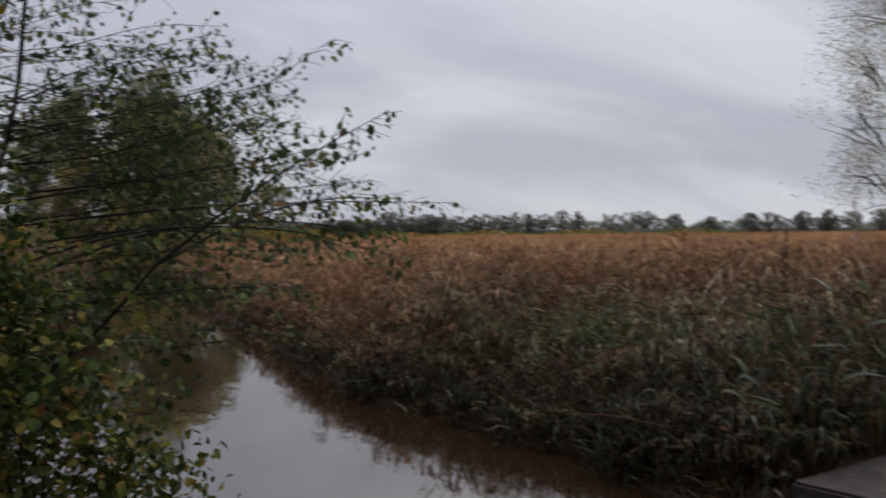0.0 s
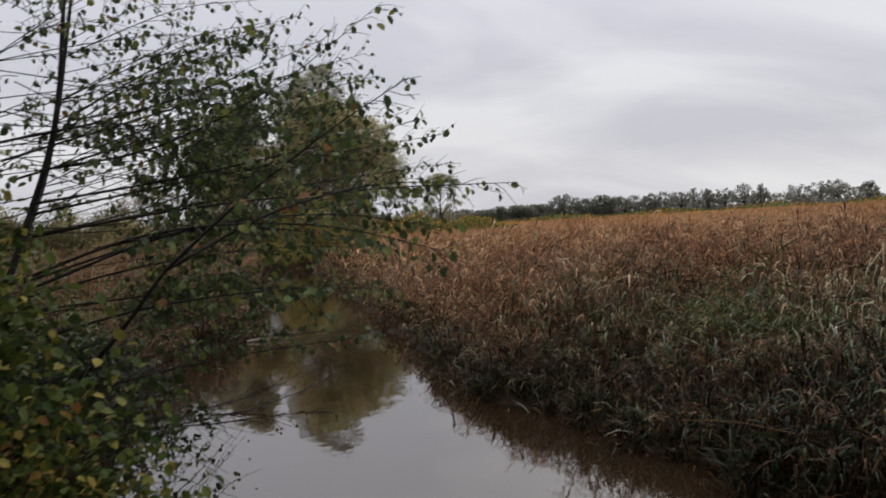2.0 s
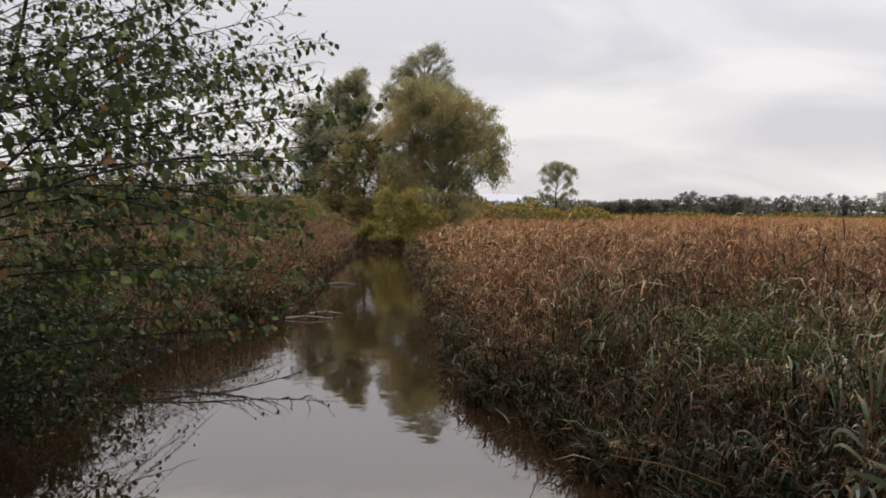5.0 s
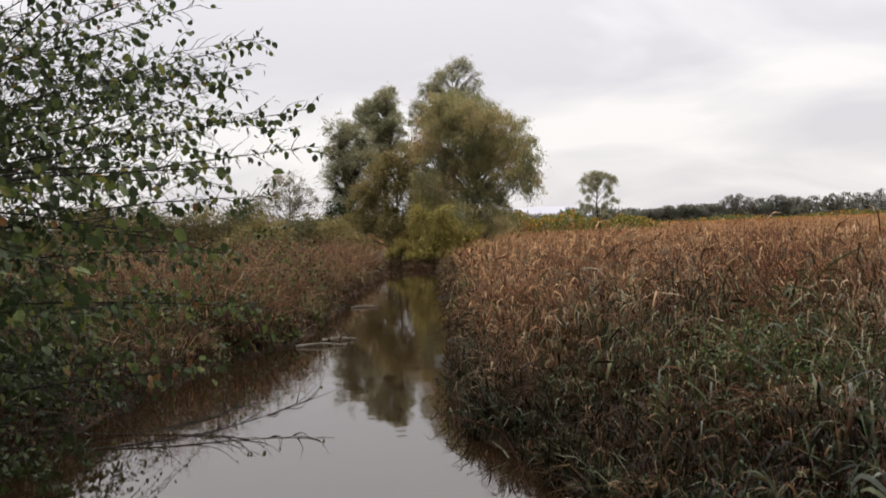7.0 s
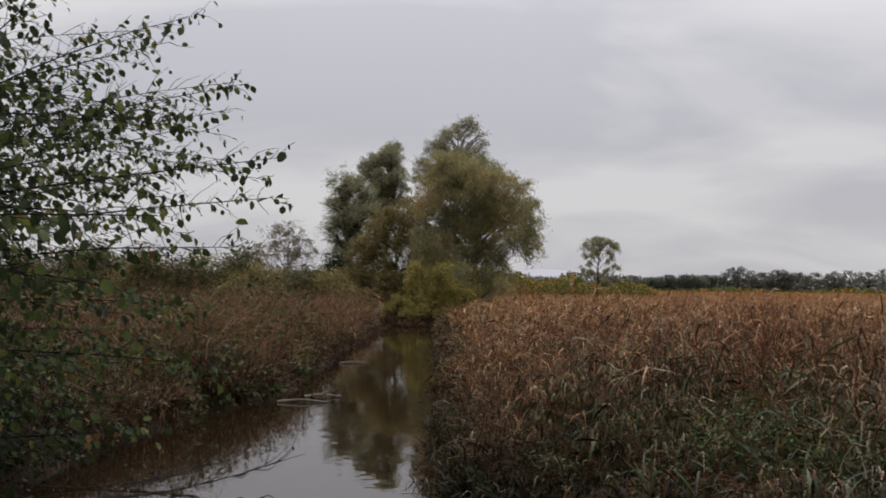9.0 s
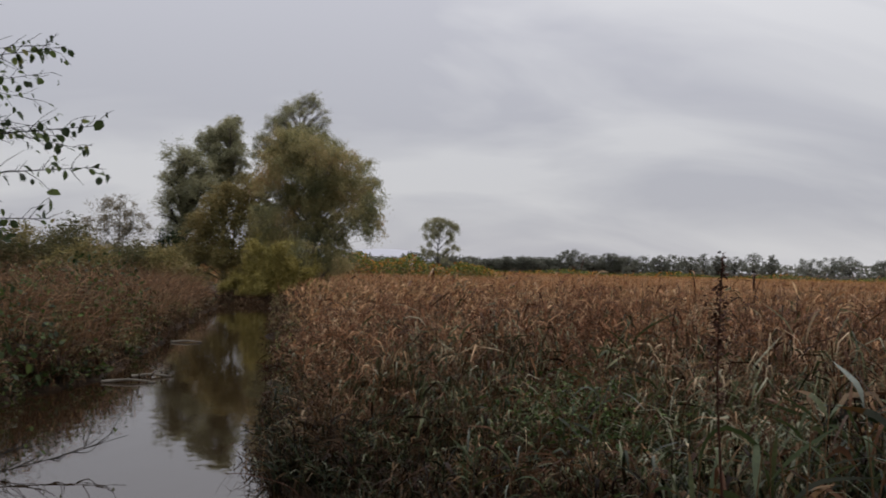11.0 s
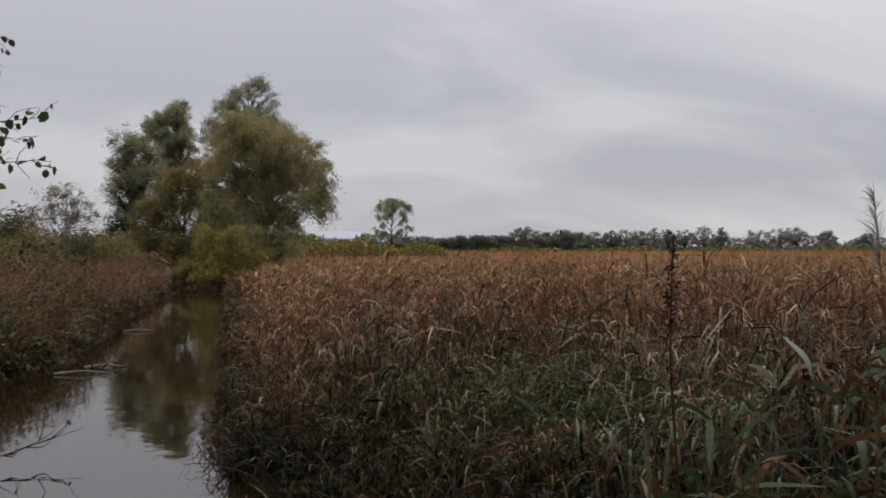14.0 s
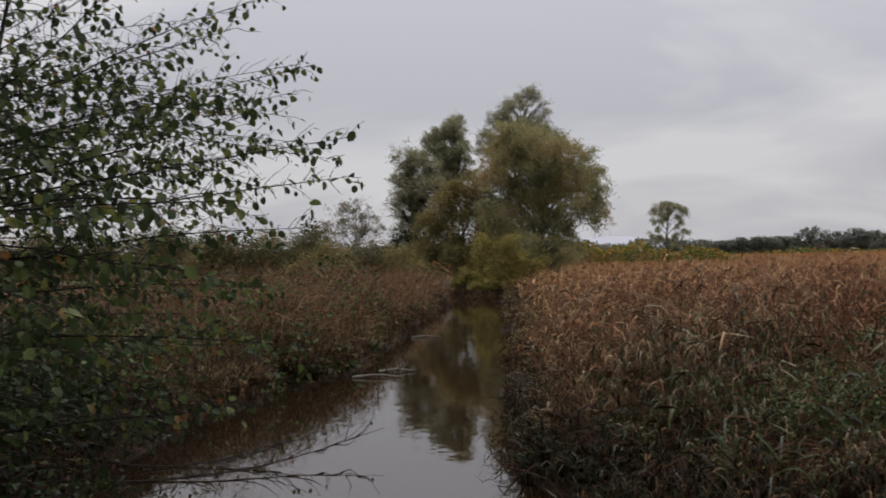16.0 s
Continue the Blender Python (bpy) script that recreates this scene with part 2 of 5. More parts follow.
mud = rough_solid("marsh_soil", [(0.3, (0.012, 0.008, 0.005)), (0.5, (0.025, 0.016, 0.01)), (0.62, (0.05, 0.03, 0.017)), (0.75, (0.085, 0.05, 0.026))], 1.3, bump=0.7, fine_scale=14)
slab_stone = rough_solid("slab_stone", [(0.3, (0.022, 0.018, 0.014)), (0.5, (0.042, 0.036, 0.03)), (0.72, (0.07, 0.062, 0.053))], 4, rough=0.8, fine_scale=30)
# Hill colour carries the pale blue-grey of distance haze.
hill_haze = rough_solid("hill_haze", [(0.3, (0.36, 0.36, 0.40)), (0.7, (0.39, 0.39, 0.43))], 0.002, bump=0.0, fine_scale=0.01)

water, nodes, links, bsdf = material("brown_water")
bsdf.inputs["Base Color"].default_value = (0.018, 0.0105, 0.0055, 1)
bsdf.inputs["Roughness"].default_value = 0.03
bsdf.inputs["IOR"].default_value = 2.25
bsdf.inputs["Specular Tint"].default_value = (1.0, 0.94, 0.85, 1)
tex = nodes.new("ShaderNodeTexCoord")
stretch = nodes.new("ShaderNodeMapping")
stretch.inputs["Scale"].default_value = (1.0, 0.55, 1.0)
links.new(tex.outputs["Object"], stretch.inputs[0])
ripple = nodes.new("ShaderNodeTexNoise")
ripple.inputs["Scale"].default_value, ripple.inputs["Detail"].default_value = 2.2, 3
links.new(stretch.outputs[0], ripple.inputs["Vector"])
small = nodes.new("ShaderNodeTexNoise")
small.inputs["Scale"].default_value, small.inputs["Detail"].default_value = 9, 2
links.new(stretch.outputs[0], small.inputs["Vector"])
b1 = nodes.new("ShaderNodeBump")
b1.inputs["Strength"].default_value, b1.inputs["Distance"].default_value = 0.15, 0.03
links.new(ripple.outputs[0], b1.inputs["Height"])
b2 = nodes.new("ShaderNodeBump")
b2.inputs["Strength"].default_value, b2.inputs["Distance"].default_value = 0.06, 0.008
links.new(small.outputs[0], b2.inputs["Height"])
links.new(b1.outputs[0], b2.inputs["Normal"])
links.new(b2.outputs[0], bsdf.inputs["Normal"])


# ---- mesh helpers ----
def np_mesh(name, verts, faces, mats, index=None, smooth=False):
    """A mesh from arrays: verts (n, 3), faces (m, 3 or 4), one material index a face."""
    me = bpy.data.meshes.new(name)
    faces = np.asarray(faces, dtype=np.int32)
    k = faces.shape[1]
    me.vertices.add(len(verts))
    me.vertices.foreach_set("co", np.asarray(verts, dtype=np.float32).ravel())
    me.loops.add(faces.size)
    me.loops.foreach_set("vertex_index", faces.ravel())
    me.polygons.add(len(faces))
    me.polygons.foreach_set("loop_start", np.arange(0, faces.size, k, dtype=np.int32))
    for m in mats:
        me.materials.append(m)
    if index is not None:
        me.polygons.foreach_set("material_index", np.asarray(index, dtype=np.int32))
    if smooth:
        me.polygons.foreach_set("use_smooth", np.ones(len(faces), dtype=bool))
    me.update(calc_edges=True)
    return me


def join(pieces):
    """Several (verts, faces, material index) into one set of arrays."""
    V, F, I, n = [], [], [], 0
    for v, f, i in pieces:
        if len(v) == 0:
            continue
        V.append(v)
        F.append(f + n)
        I.append(np.full(len(f), i, dtype=np.int32))
        n += len(v)
    return np.concatenate(V), np.concatenate(F), np.concatenate(I)


def put(name, mesh, parent=None, label="", category="", group="", kind=""):
    ob = new(name, mesh)
    if parent is not None:
        ob.parent = parent
    return tagged(ob, label, category, group, kind)


def thing(name, label, category, at=(0, 0, 0), group="", kind=""):
    ob = new(name)
    ob.location = at
    ob.empty_display_size = 0.1
    return tagged(ob, label, category, group, kind)


def blades(P, az, el, L, W, droop, roll, K=3, profile=(0.55, 1.0, 0.75, 0.06), bend=1.0, fold=None):
    """Bent, tapering blades: n of them from the points P; fold is where along it a blade kinks and hangs."""
    n = len(P)
    az, el, L, W, droop, roll = (np.broadcast_to(np.asarray(a, dtype=float), (n,)) for a in (az, el, L, W, droop, roll))
    prof = np.interp(np.linspace(0, 1, K + 1), np.linspace(0, 1, len(profile)), profile)
    pos = np.array(P, dtype=float)
    flat_side = np.stack([-np.sin(az), np.cos(az), np.zeros(n)], 1)
    V = np.empty((n, K + 1, 2, 3))
    for k in range(K + 1):
        e = el - droop * ((k / K) ** bend if fold is None else 1 / (1 + np.exp(-(k / K - fold) * 11)))
        d = np.stack([np.cos(az) * np.cos(e), np.sin(az) * np.cos(e), np.sin(e)], 1)
        nrm = np.cross(d, flat_side)
        side = flat_side * np.cos(roll)[:, None] + nrm * np.sin(roll)[:, None]
        half = side * (W * prof[k] * 0.5)[:, None]
        V[:, k, 0], V[:, k, 1] = pos - half, pos + half
        pos = pos + d * (L / K)[:, None]
    base = (np.arange(n) * (K + 1) * 2)[:, None, None]
    k = np.arange(K)[None, :, None] * 2
    F = base + k + np.array([0, 1, 3, 2])[None, None, :]
    return V.reshape(-1, 3), F.reshape(-1, 4)


def smooth_line(points, per=5):
    """A Catmull-Rom line through the points."""
    p = np.array(points, dtype=float)
    p = np.vstack([2 * p[0] - p[1], p, 2 * p[-1] - p[-2]])
    out = []
    for i in range(1, len(p) - 2):
        for s in np.linspace(0, 1, per, endpoint=False):
            a, b, c, d = p[i - 1], p[i], p[i + 1], p[i + 2]
            out.append(0.5 * (2 * b + (c - a) * s + (2 * a - 5 * b + 4 * c - d) * s * s + (3 * b - a - 3 * c + d) * s ** 3))
    out.append(p[-2])
    return np.array(out)


def tube(line, r0, r1, sides=6, wobble=0.0, rng=None):
    """A tapering round limb along a line of points."""
    line = np.asarray(line, dtype=float)
    n = len(line)
    d = np.gradient(line, axis=0)
    d /= np.linalg.norm(d, axis=1)[:, None] + 1e-9
    ref = np.where(np.abs(d[:, 2:3]) > 0.9, np.array([[1.0, 0, 0]]), np.array([[0, 0, 1.0]]))
    u = np.cross(d, ref)
    u /= np.linalg.norm(u, axis=1)[:, None] + 1e-9
    v = np.cross(d, u)
    r = np.linspace(r0, r1, n)
    if wobble and rng is not None:
        r = r * (1 + rng.uniform(-wobble, wobble, n))
    a = np.arange(sides) * 2 * math.pi / sides
    ring = u[:, None] * np.cos(a)[None, :, None] + v[:, None] * np.sin(a)[None, :, None]
    V = (line[:, None] + ring * r[:, None, None]).reshape(-1, 3)
    i, j = np.meshgrid(np.arange(n - 1), np.arange(sides), indexing="ij")
    q = np.stack([i * sides + j, i * sides + (j + 1) % sides, (i + 1) * sides + (j + 1) % sides, (i + 1) * sides + j], -1)
    return V, q.reshape(-1, 4)


LEAF_V = np.array([(0, 0, 0), (0.3, -0.36, 0.07), (0.3, 0, 0), (0.3, 0.36, 0.07), (0.72, -0.33, 0.03), (0.72, 0, -0.05), (0.72, 0.33, 0.03), (1.0, -0.04, -0.14), (1.0, 0.04, -0.14)])
LEAF_TRIS = np.array([(0, 1, 2), (0, 2, 3), (1, 4, 5), (1, 5, 2), (2, 5, 6), (2, 6, 3), (4, 7, 5), (5, 7, 8), (5, 8, 6)])


def leaf_frames(az, el, roll):
    """Turning matrices (n, 3, 3): a leaf's axis by bearing and rise, and its roll about it."""
    d = np.stack([np.cos(az) * np.cos(el), np.sin(az) * np.cos(el), np.sin(el)], 1)
    s = np.stack([-np.sin(az), np.cos(az), np.zeros_like(az)], 1)
    n = np.cross(d, s)
    y = s * np.cos(roll)[:, None] + n * np.sin(roll)[:, None]
    z = np.cross(d, y)
    return np.stack([d, y, z], 2)


LITE_V = np.array([(0, 0, 0), (0.42, -0.36, 0.06), (0.42, 0.36, 0.06), (1.0, 0, -0.14), (0.42, 0, -0.02)])
LITE_TRIS = np.array([(0, 1, 4), (0, 4, 2), (1, 3, 4), (4, 3, 2)])


def leaves(P, R, size, lite=False):
    LV, LF = (LITE_V, LITE_TRIS) if lite else (LEAF_V, LEAF_TRIS)
    V = np.einsum("nij,kj->nki", R, LV) * size[:, None, None] + P[:, None]
    F = LF[None] + (np.arange(len(P)) * len(LV))[:, None, None]
    return V.reshape(-1, 3), F.reshape(-1, 3)


# ---- the lie of the land ----
RIGHT_BANK = [(-50, 3.2), (1.6, 1.1), (2.6, 1.0), (3.6, 1.15), (4.7, 1.02), (5.7, 0.74), (6.6, 0.36), (8.0, -0.08), (8.8, -0.2), (10.8, -0.36), (13, -0.55), (16, -0.68), (19, -0.8), (23, -1.08), (27, -1.38), (34, -1.85), (46, -2.6), (60, -3.6)]
LEFT_BANK = [(-50, -2.2), (1.6, -1.6), (3.0, -2.6), (4.5, -3.8), (6.0, -4.25), (8.0, -4.3), (10.0, -4.25), (12.0, -4.15), (14.2, -4.0), (15.5, -3.75), (16.8, -3.4), (20, -3.6), (27, -4.1), (35, -4.5), (46, -4.75), (60, -5.4)]


def right_bank(y):
    return np.interp(y, [a for a, _ in RIGHT_BANK], [b for _, b in RIGHT_BANK]) + 0.17 * np.sin(y * 1.9) * np.cos(y * 0.7 + 1) + 0.08 * np.sin(y * 5.1) + 0.1 * np.sin(y * 0.85 + 2.0)


def left_bank(y):
    return np.interp(y, [a for a, _ in LEFT_BANK], [b for _, b in LEFT_BANK]) + 0.16 * np.sin(y * 1.6 + 2) * np.cos(y * 0.8) + 0.08 * np.sin(y * 4.7 + 1)


def bumps(x, y):
    return 0.05 * np.sin(x * 1.7 + np.sin(y * 0.9) * 2) * np.cos(y * 1.3) + 0.03 * np.sin(x * 4.3 + y * 3.1)


def ground_z(x, y):
    """Height of the ground: a ditch with soft banks, and a slightly raised track where the camera walks."""
    inside = np.minimum(right_bank(y) - x, x - left_bank(y))
    inside = np.minimum(inside, np.minimum((y - 1.7) * 0.8, (47.5 - y) * 0.6))
    bank = np.clip(-inside, 0, 1.2) / 1.2
    z = np.where(inside > 0, -np.clip(inside, 0, 0.8) * 0.7, 0.24 * np.sqrt(bank))
    track = np.clip((2.2 - y) / 1.2, 0, 1)
    near = np.clip(1 - np.abs(x) / 60, 0, 1) * np.clip(1 - np.abs(y - 20) / 90, 0, 1)
    return np.where(inside > 0, z, z + 0.16 * track + bumps(x, y) * bank * near)


xs = np.unique(np.concatenate([-np.geomspace(9, 4500, 26), np.linspace(-9, 7, 97), np.geomspace(7, 4500, 28)]))
ys = np.unique(np.concatenate([-np.geomspace(6, 3000, 18), np.linspace(-6, 50, 170), np.geomspace(50, 4500, 30)]))
gx, gy = np.meshgrid(xs, ys)
gv = np.stack([gx, gy, ground_z(gx, gy)], -1).reshape(-1, 3)
ii, jj = np.meshgrid(np.arange(len(ys) - 1), np.arange(len(xs) - 1), indexing="ij")
gf = np.stack([ii * len(xs) + jj, ii * len(xs) + jj + 1, (ii + 1) * len(xs) + jj + 1, (ii + 1) * len(xs) + jj], -1).reshape(-1, 4)
put("ground", np_mesh("ground", gv, gf, [mud], smooth=True), label="dark peaty marsh soil with dead litter", category="ground", kind="structure")
wv = np.array([(-6.5, 1.2, 0), (4.5, 1.2, 0), (4.5, 49, 0), (-6.5, 49, 0)], dtype=float)
put("water", np_mesh("water", wv, np.array([(0, 1, 2, 3)]), [water]), label="still brown water of a narrow ditch reflecting the sky", category="water", kind="structure")

# distant hills, a faint ridge far behind the woods
hx = np.linspace(-2500, 4200, 120)
hz = 16 + 30 * np.exp(-((hx - 150) / 420) ** 2) + 16 * np.sin(hx / 260.0) * np.exp(-((hx - 200) / 900) ** 2) + 7 * np.sin(hx / 97.0)
hz = np.where(hx > 700, hz * np.exp(-(hx - 700) / 900.0), hz)
hv = np.concatenate([np.stack([hx, np.full_like(hx, 3600), np.full_like(hx, -30)], 1), np.stack([hx, np.full_like(hx, 3900), hz], 1), np.stack([hx, np.full_like(hx, 4300), np.full_like(hx, -30)], 1)])
k = np.arange(len(hx) - 1)
hf = np.concatenate([np.stack([k, k + 1, k + 121, k + 120], 1), np.stack([k + 120, k + 121, k + 241, k + 240], 1)])
put("backdrop", np_mesh("hills", hv, hf, [hill_haze], smooth=True), label="distant hills with pale blue-grey haze in their colour", category="hills", kind="structure")


# ---- reeds and bank growth ----
def reed_zone(name, X, Y, H, rng, leaves_each, dead_share, leaf_len, leaf_w, label, category, mats, stem_w=0.007, K=3, plumes=0.0, foot_shade=0.8, hang=0.0):
    """A stand of reeds as one mass: a stem and bent leaves for each."""
    n = len(X)
    Z = ground_z(X, Y)
    P = np.stack([X, Y, np.maximum(Z, -0.05)], 1)
    az = rng.normal(0.5, 1.3, n)
    lean = np.abs(rng.normal(0, 0.16, n)) + 0.03
    pieces = []
    v, f = blades(P, az, math.pi / 2 - lean * 0.4, H, stem_w, lean * 1.2, rng.uniform(0, 3.1, n), K=1 if K < 3 else 2, profile=(1, 0.8, 0.4))
    pieces.append((v, f, 2))
    who = np.repeat(np.arange(n), leaves_each)
    m = len(who)
    part_up = rng.beta(1.8, 1.2, m)
    off = np.stack([np.cos(az[who]), np.sin(az[who])], 1) * (np.sin(lean[who]) * H[who] * part_up * 0.6)[:, None]
    Q = P[who] + np.concatenate([off, (H[who] * part_up)[:, None]], 1)
    L = leaf_len * rng.uniform(0.35, 1.35, m)
    W = leaf_w * (0.35 + rng.gamma(2.0, 0.3, m))
    a = np.where(rng.random(m) < 0.65, rng.normal(-2.0, 0.8, m), rng.uniform(0, 6.28, m)) if hang else rng.normal(0.4, 1.5, m)
    el = rng.normal(0.7 + 0.25 * hang, 0.45, m)
    droop = np.where(rng.random(m) < hang, rng.normal(2.3, 0.3, m), 0.7 + rng.gamma(2.4, 0.5, m))
    # leaves die from the top down; low ones go near-black as painted shade
    dead = rng.random(m) < dead_share(Q[:, 0], Q[:, 1], Q[:, 2], part_up)
    in_shade = rng.random(m) < np.clip(foot_shade * (1.7 - 1.25 * Q[:, 2]), 0.02, 0.95)
    for mask, slot in ((dead & ~in_shade, 0), (~dead & ~in_shade, 1), (in_shade, 4)):
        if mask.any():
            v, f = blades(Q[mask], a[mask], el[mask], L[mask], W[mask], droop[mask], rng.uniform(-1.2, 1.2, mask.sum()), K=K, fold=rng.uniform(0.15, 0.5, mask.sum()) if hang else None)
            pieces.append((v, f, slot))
    if plumes:
        top = np.nonzero(rng.random(n) < plumes)[0]
        who = np.repeat(top, 10)
        t = rng.uniform(0.86, 1.02, len(who))
        off = np.stack([np.cos(az[who]), np.sin(az[who])], 1) * (np.sin(lean[who]) * H[who] * t * 0.6)[:, None]
        Q = P[who] + np.concatenate([off, (H[who] * t)[:, None]], 1)
        v, f = blades(Q, rng.normal(0.4, 0.9, len(who)), rng.uniform(0.3, 1.2, len(who)), rng.uniform(0.05, 0.13, len(who)), 0.012, 1.3, rng.uniform(-1, 1, len(who)), K=1 if K < 3 else 2)
        pieces.append((v, f, 3))
    V, F, I = join(pieces)
    return put(name, np_mesh(name, V, F, mats, I), label=label, category=category, kind="stuff")


LATTICE = np.random.default_rng(5).random((64, 64))


def clump_noise(x, y, s, seed=0.0):
    """Smooth uneven patches between 0 and 1, s of them a metre."""
    u, v = np.asarray(x) * s + seed * 7.3, np.asarray(y) * s + seed * 3.1
    i, j = np.floor(u).astype(int), np.floor(v).astype(int)
    a, c = u - i, v - j
    a, c = a * a * (3 - 2 * a), c * c * (3 - 2 * c)
    g = LATTICE
    return (g[i % 64, j % 64] * (1 - a) + g[(i + 1) % 64, j % 64] * a) * (1 - c) + (g[i % 64, (j + 1) % 64] * (1 - a) + g[(i + 1) % 64, (j + 1) % 64] * a) * c


rng = np.random.default_rng(11)
REED_MATS = [dead_reed, green_reed, straw, plume_fluff, litter_shade]


def reed_top(x, y):
    """How high the reeds stand: low over the water's edge, rising into the bed."""
    d = np.clip(x - right_bank(y), 0, 3)
    return (0.30 + 1.08 * (1 - np.exp(-d / np.interp(y, [7.5, 10.5], [1.55, 0.8])))) * np.clip(1.05 - (y - 10) / 110, 0.7, 1.0)


def near_dead(x, y, z, up):
    d = x - right_bank(y)
    green = np.clip(0.75 - 0.16 * np.clip(d - 0.5, 0, 6), 0.05, 0.75) * np.clip(1.5 - 0.8 * z, 0.15, 1.1) * (0.2 + 1.5 * clump_noise(x, y, 0.9, 6)) * np.clip(1.25 - (y - 6) / 22, 0.12, 1.25)
    green = green + np.clip((8.8 - y) / 2.5, 0, 1) * 0.3 * np.clip(1.9 - z, 0, 1)
    return 1 - np.clip(green, 0, 0.9)


def reed_mops(name, X, Y, T, stems, rng, each, length, width, label, mats, green, foot_shade=0.25, spread=0.16, plumes=0.0, K=4, low=0.3):
    """Tufts of reeds: stems that lean out from one foot, with long leaves that kink and hang, as one mass."""
    who = np.repeat(np.arange(len(X)), rng.integers(stems[0], stems[1], len(X)))
    n = len(who)
    az = rng.uniform(0, 6.28, n)
    az = np.where(rng.random(n) < 0.35, rng.normal(-2.4, 0.7, n), az)
    lean = np.abs(rng.normal(0, spread, n)) + 0.05
    foot = np.stack([X[who] + np.cos(az) * rng.uniform(0, 0.09, n), Y[who] + np.sin(az) * rng.uniform(0, 0.09, n)], 1)
    P = np.concatenate([foot, np.maximum(ground_z(foot[:, 0], foot[:, 1]), -0.05)[:, None]], 1)
    H = T[who] * rng.uniform(0.7, 1.08, n)

    def along(i, u):
        out = np.sin(lean[i]) * H[i] * u ** 1.5 * 1.3
        return P[i] + np.stack([np.cos(az[i]) * out, np.sin(az[i]) * out, np.cos(lean[i]) * H[i] * u], 1)

    pieces = []
    v, f = blades(P, az, math.pi / 2 - lean * 0.4, H, 0.007, lean * 1.3, rng.uniform(0, 3.1, n), K=2, profile=(1, 0.8, 0.4))
    pieces.append((v, f, 2))
    i = np.repeat(np.arange(n), each)
    m = len(i)
    u = low + (1 - low) * rng.beta(1.9, 1.1, m)
    Q = along(i, u)
    a = az[i] + rng.normal(0, 0.95, m)
    L = length * rng.uniform(0.45, 1.35, m) * np.clip(H[i] / 0.9, 0.45, 1.1)
    W = width * (0.4 + rng.gamma(2.2, 0.27, m))
    falls = rng.random(m) < 0.72
    el = np.where(falls, rng.normal(1.0, 0.25, m), rng.normal(0.75, 0.35, m))
    droop = np.where(falls, rng.normal(2.4, 0.22, m), rng.gamma(3.0, 0.45, m))
    is_green = rng.random(m) < green(Q[:, 0], Q[:, 1], Q[:, 2], u)
    # Low leaves take the near-black colour in place of shade.
    in_shade = rng.random(m) < np.clip(foot_shade * (2.3 - 2.3 * u), 0.01, 0.95)
    for mask, slot in ((~is_green & ~in_shade, 0), (is_green & ~in_shade, 1), (in_shade, 4)):
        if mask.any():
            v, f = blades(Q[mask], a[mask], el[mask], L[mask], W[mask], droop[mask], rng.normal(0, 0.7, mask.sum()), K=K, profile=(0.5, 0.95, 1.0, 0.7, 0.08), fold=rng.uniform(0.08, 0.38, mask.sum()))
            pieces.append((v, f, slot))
    if plumes:
        top = np.nonzero(rng.random(n) < plumes)[0]
        i = np.repeat(top, 14)
        Q = along(i, rng.uniform(0.88, 1.03, len(i)))
        v, f = blades(Q, az[i] + rng.normal(0, 0.7, len(i)), rng.uniform(0.2, 1.2, len(i)), rng.uniform(0.05, 0.15, len(i)), 0.008, 1.4, rng.uniform(-1, 1, len(i)), K=2)
        pieces.append((v, f, 3))
    V, F, I = join(pieces)
    return put(name, np_mesh(name, V, F, mats, I), label=label, category="reeds", kind="stuff")


def near_green(x, y, z, u):
    """How likely a leaf is still green: by patches, more so low down and beside the track."""
    g = np.clip(0.72 - 0.05 * (y - 4), 0.04, 0.7) * (0.25 + 1.4 * clump_noise(x, y, 0.8, 6)) * np.clip(1.6 - 0.85 * z, 0.15, 1.2)
    return np.clip(g, 0.02, 0.85)


# the edge of the bed, near the track: mops of hanging leaves with dark gaps between
tufts = 1500
Y = 2.75 + 13.5 * rng.random(tufts) ** 1.15
X = right_bank(Y) + np.interp(Y, [6, 10, 18], [0.12, 0.3, 0.4]) + 5.4 * rng.random(tufts) ** 1.25
T = reed_top(X, Y) * rng.uniform(0.74, 1.04, tufts) * (0.72 + 0.42 * clump_noise(X, Y, 1.5, 2)) * (0.66 + 0.6 * clump_noise(X, Y, 0.6, 12))
# a muddy shelf with low growth before the reeds at the bend
shelf = np.clip((X - right_bank(Y) - 0.3) / 0.9, 0.3, 1)
T = T * (1 - (1 - shelf) * np.interp(Y, [5.0, 6.5, 11.0, 12.5], [0.3, 1, 1, 0]))
# the reeds stand lower before the nettles
T = T * (1 - 0.4 * np.exp(-((X - 1.9) / 0.6) ** 2 - ((Y - 6.5) / 0.75) ** 2))
keep = (np.hypot(X - 0.15, Y - 0.2) > 2.9) & ~((Y < 3.4) & (X > 1.2) & (X < 1.5)) & (Y > 2.5 + 0.36 * X)
X, Y, T = X[keep], Y[keep], T[keep]
bed_depth = Y + rng.normal(0, 0.9, len(X)) + 2.5 * clump_noise(X, Y, 0.6, 3) + 0.5 * (X - right_bank(Y))
close, middle = bed_depth < 6.9, (bed_depth >= 6.9) & (bed_depth < 11)
beyond = bed_depth >= 11
# The close tufts carry shade in their colours.
reed_mops("reed_bed", X[close], Y[close], T[close], (4, 9), rng, 9, 0.42, 0.014, "reeds with long hanging grey-green and tan leaves beside the track, colours darkened as shade", [shaded_reed, shaded_green_reed, straw, plume_fluff, litter_shade], near_green, foot_shade=0.42, plumes=0.05)
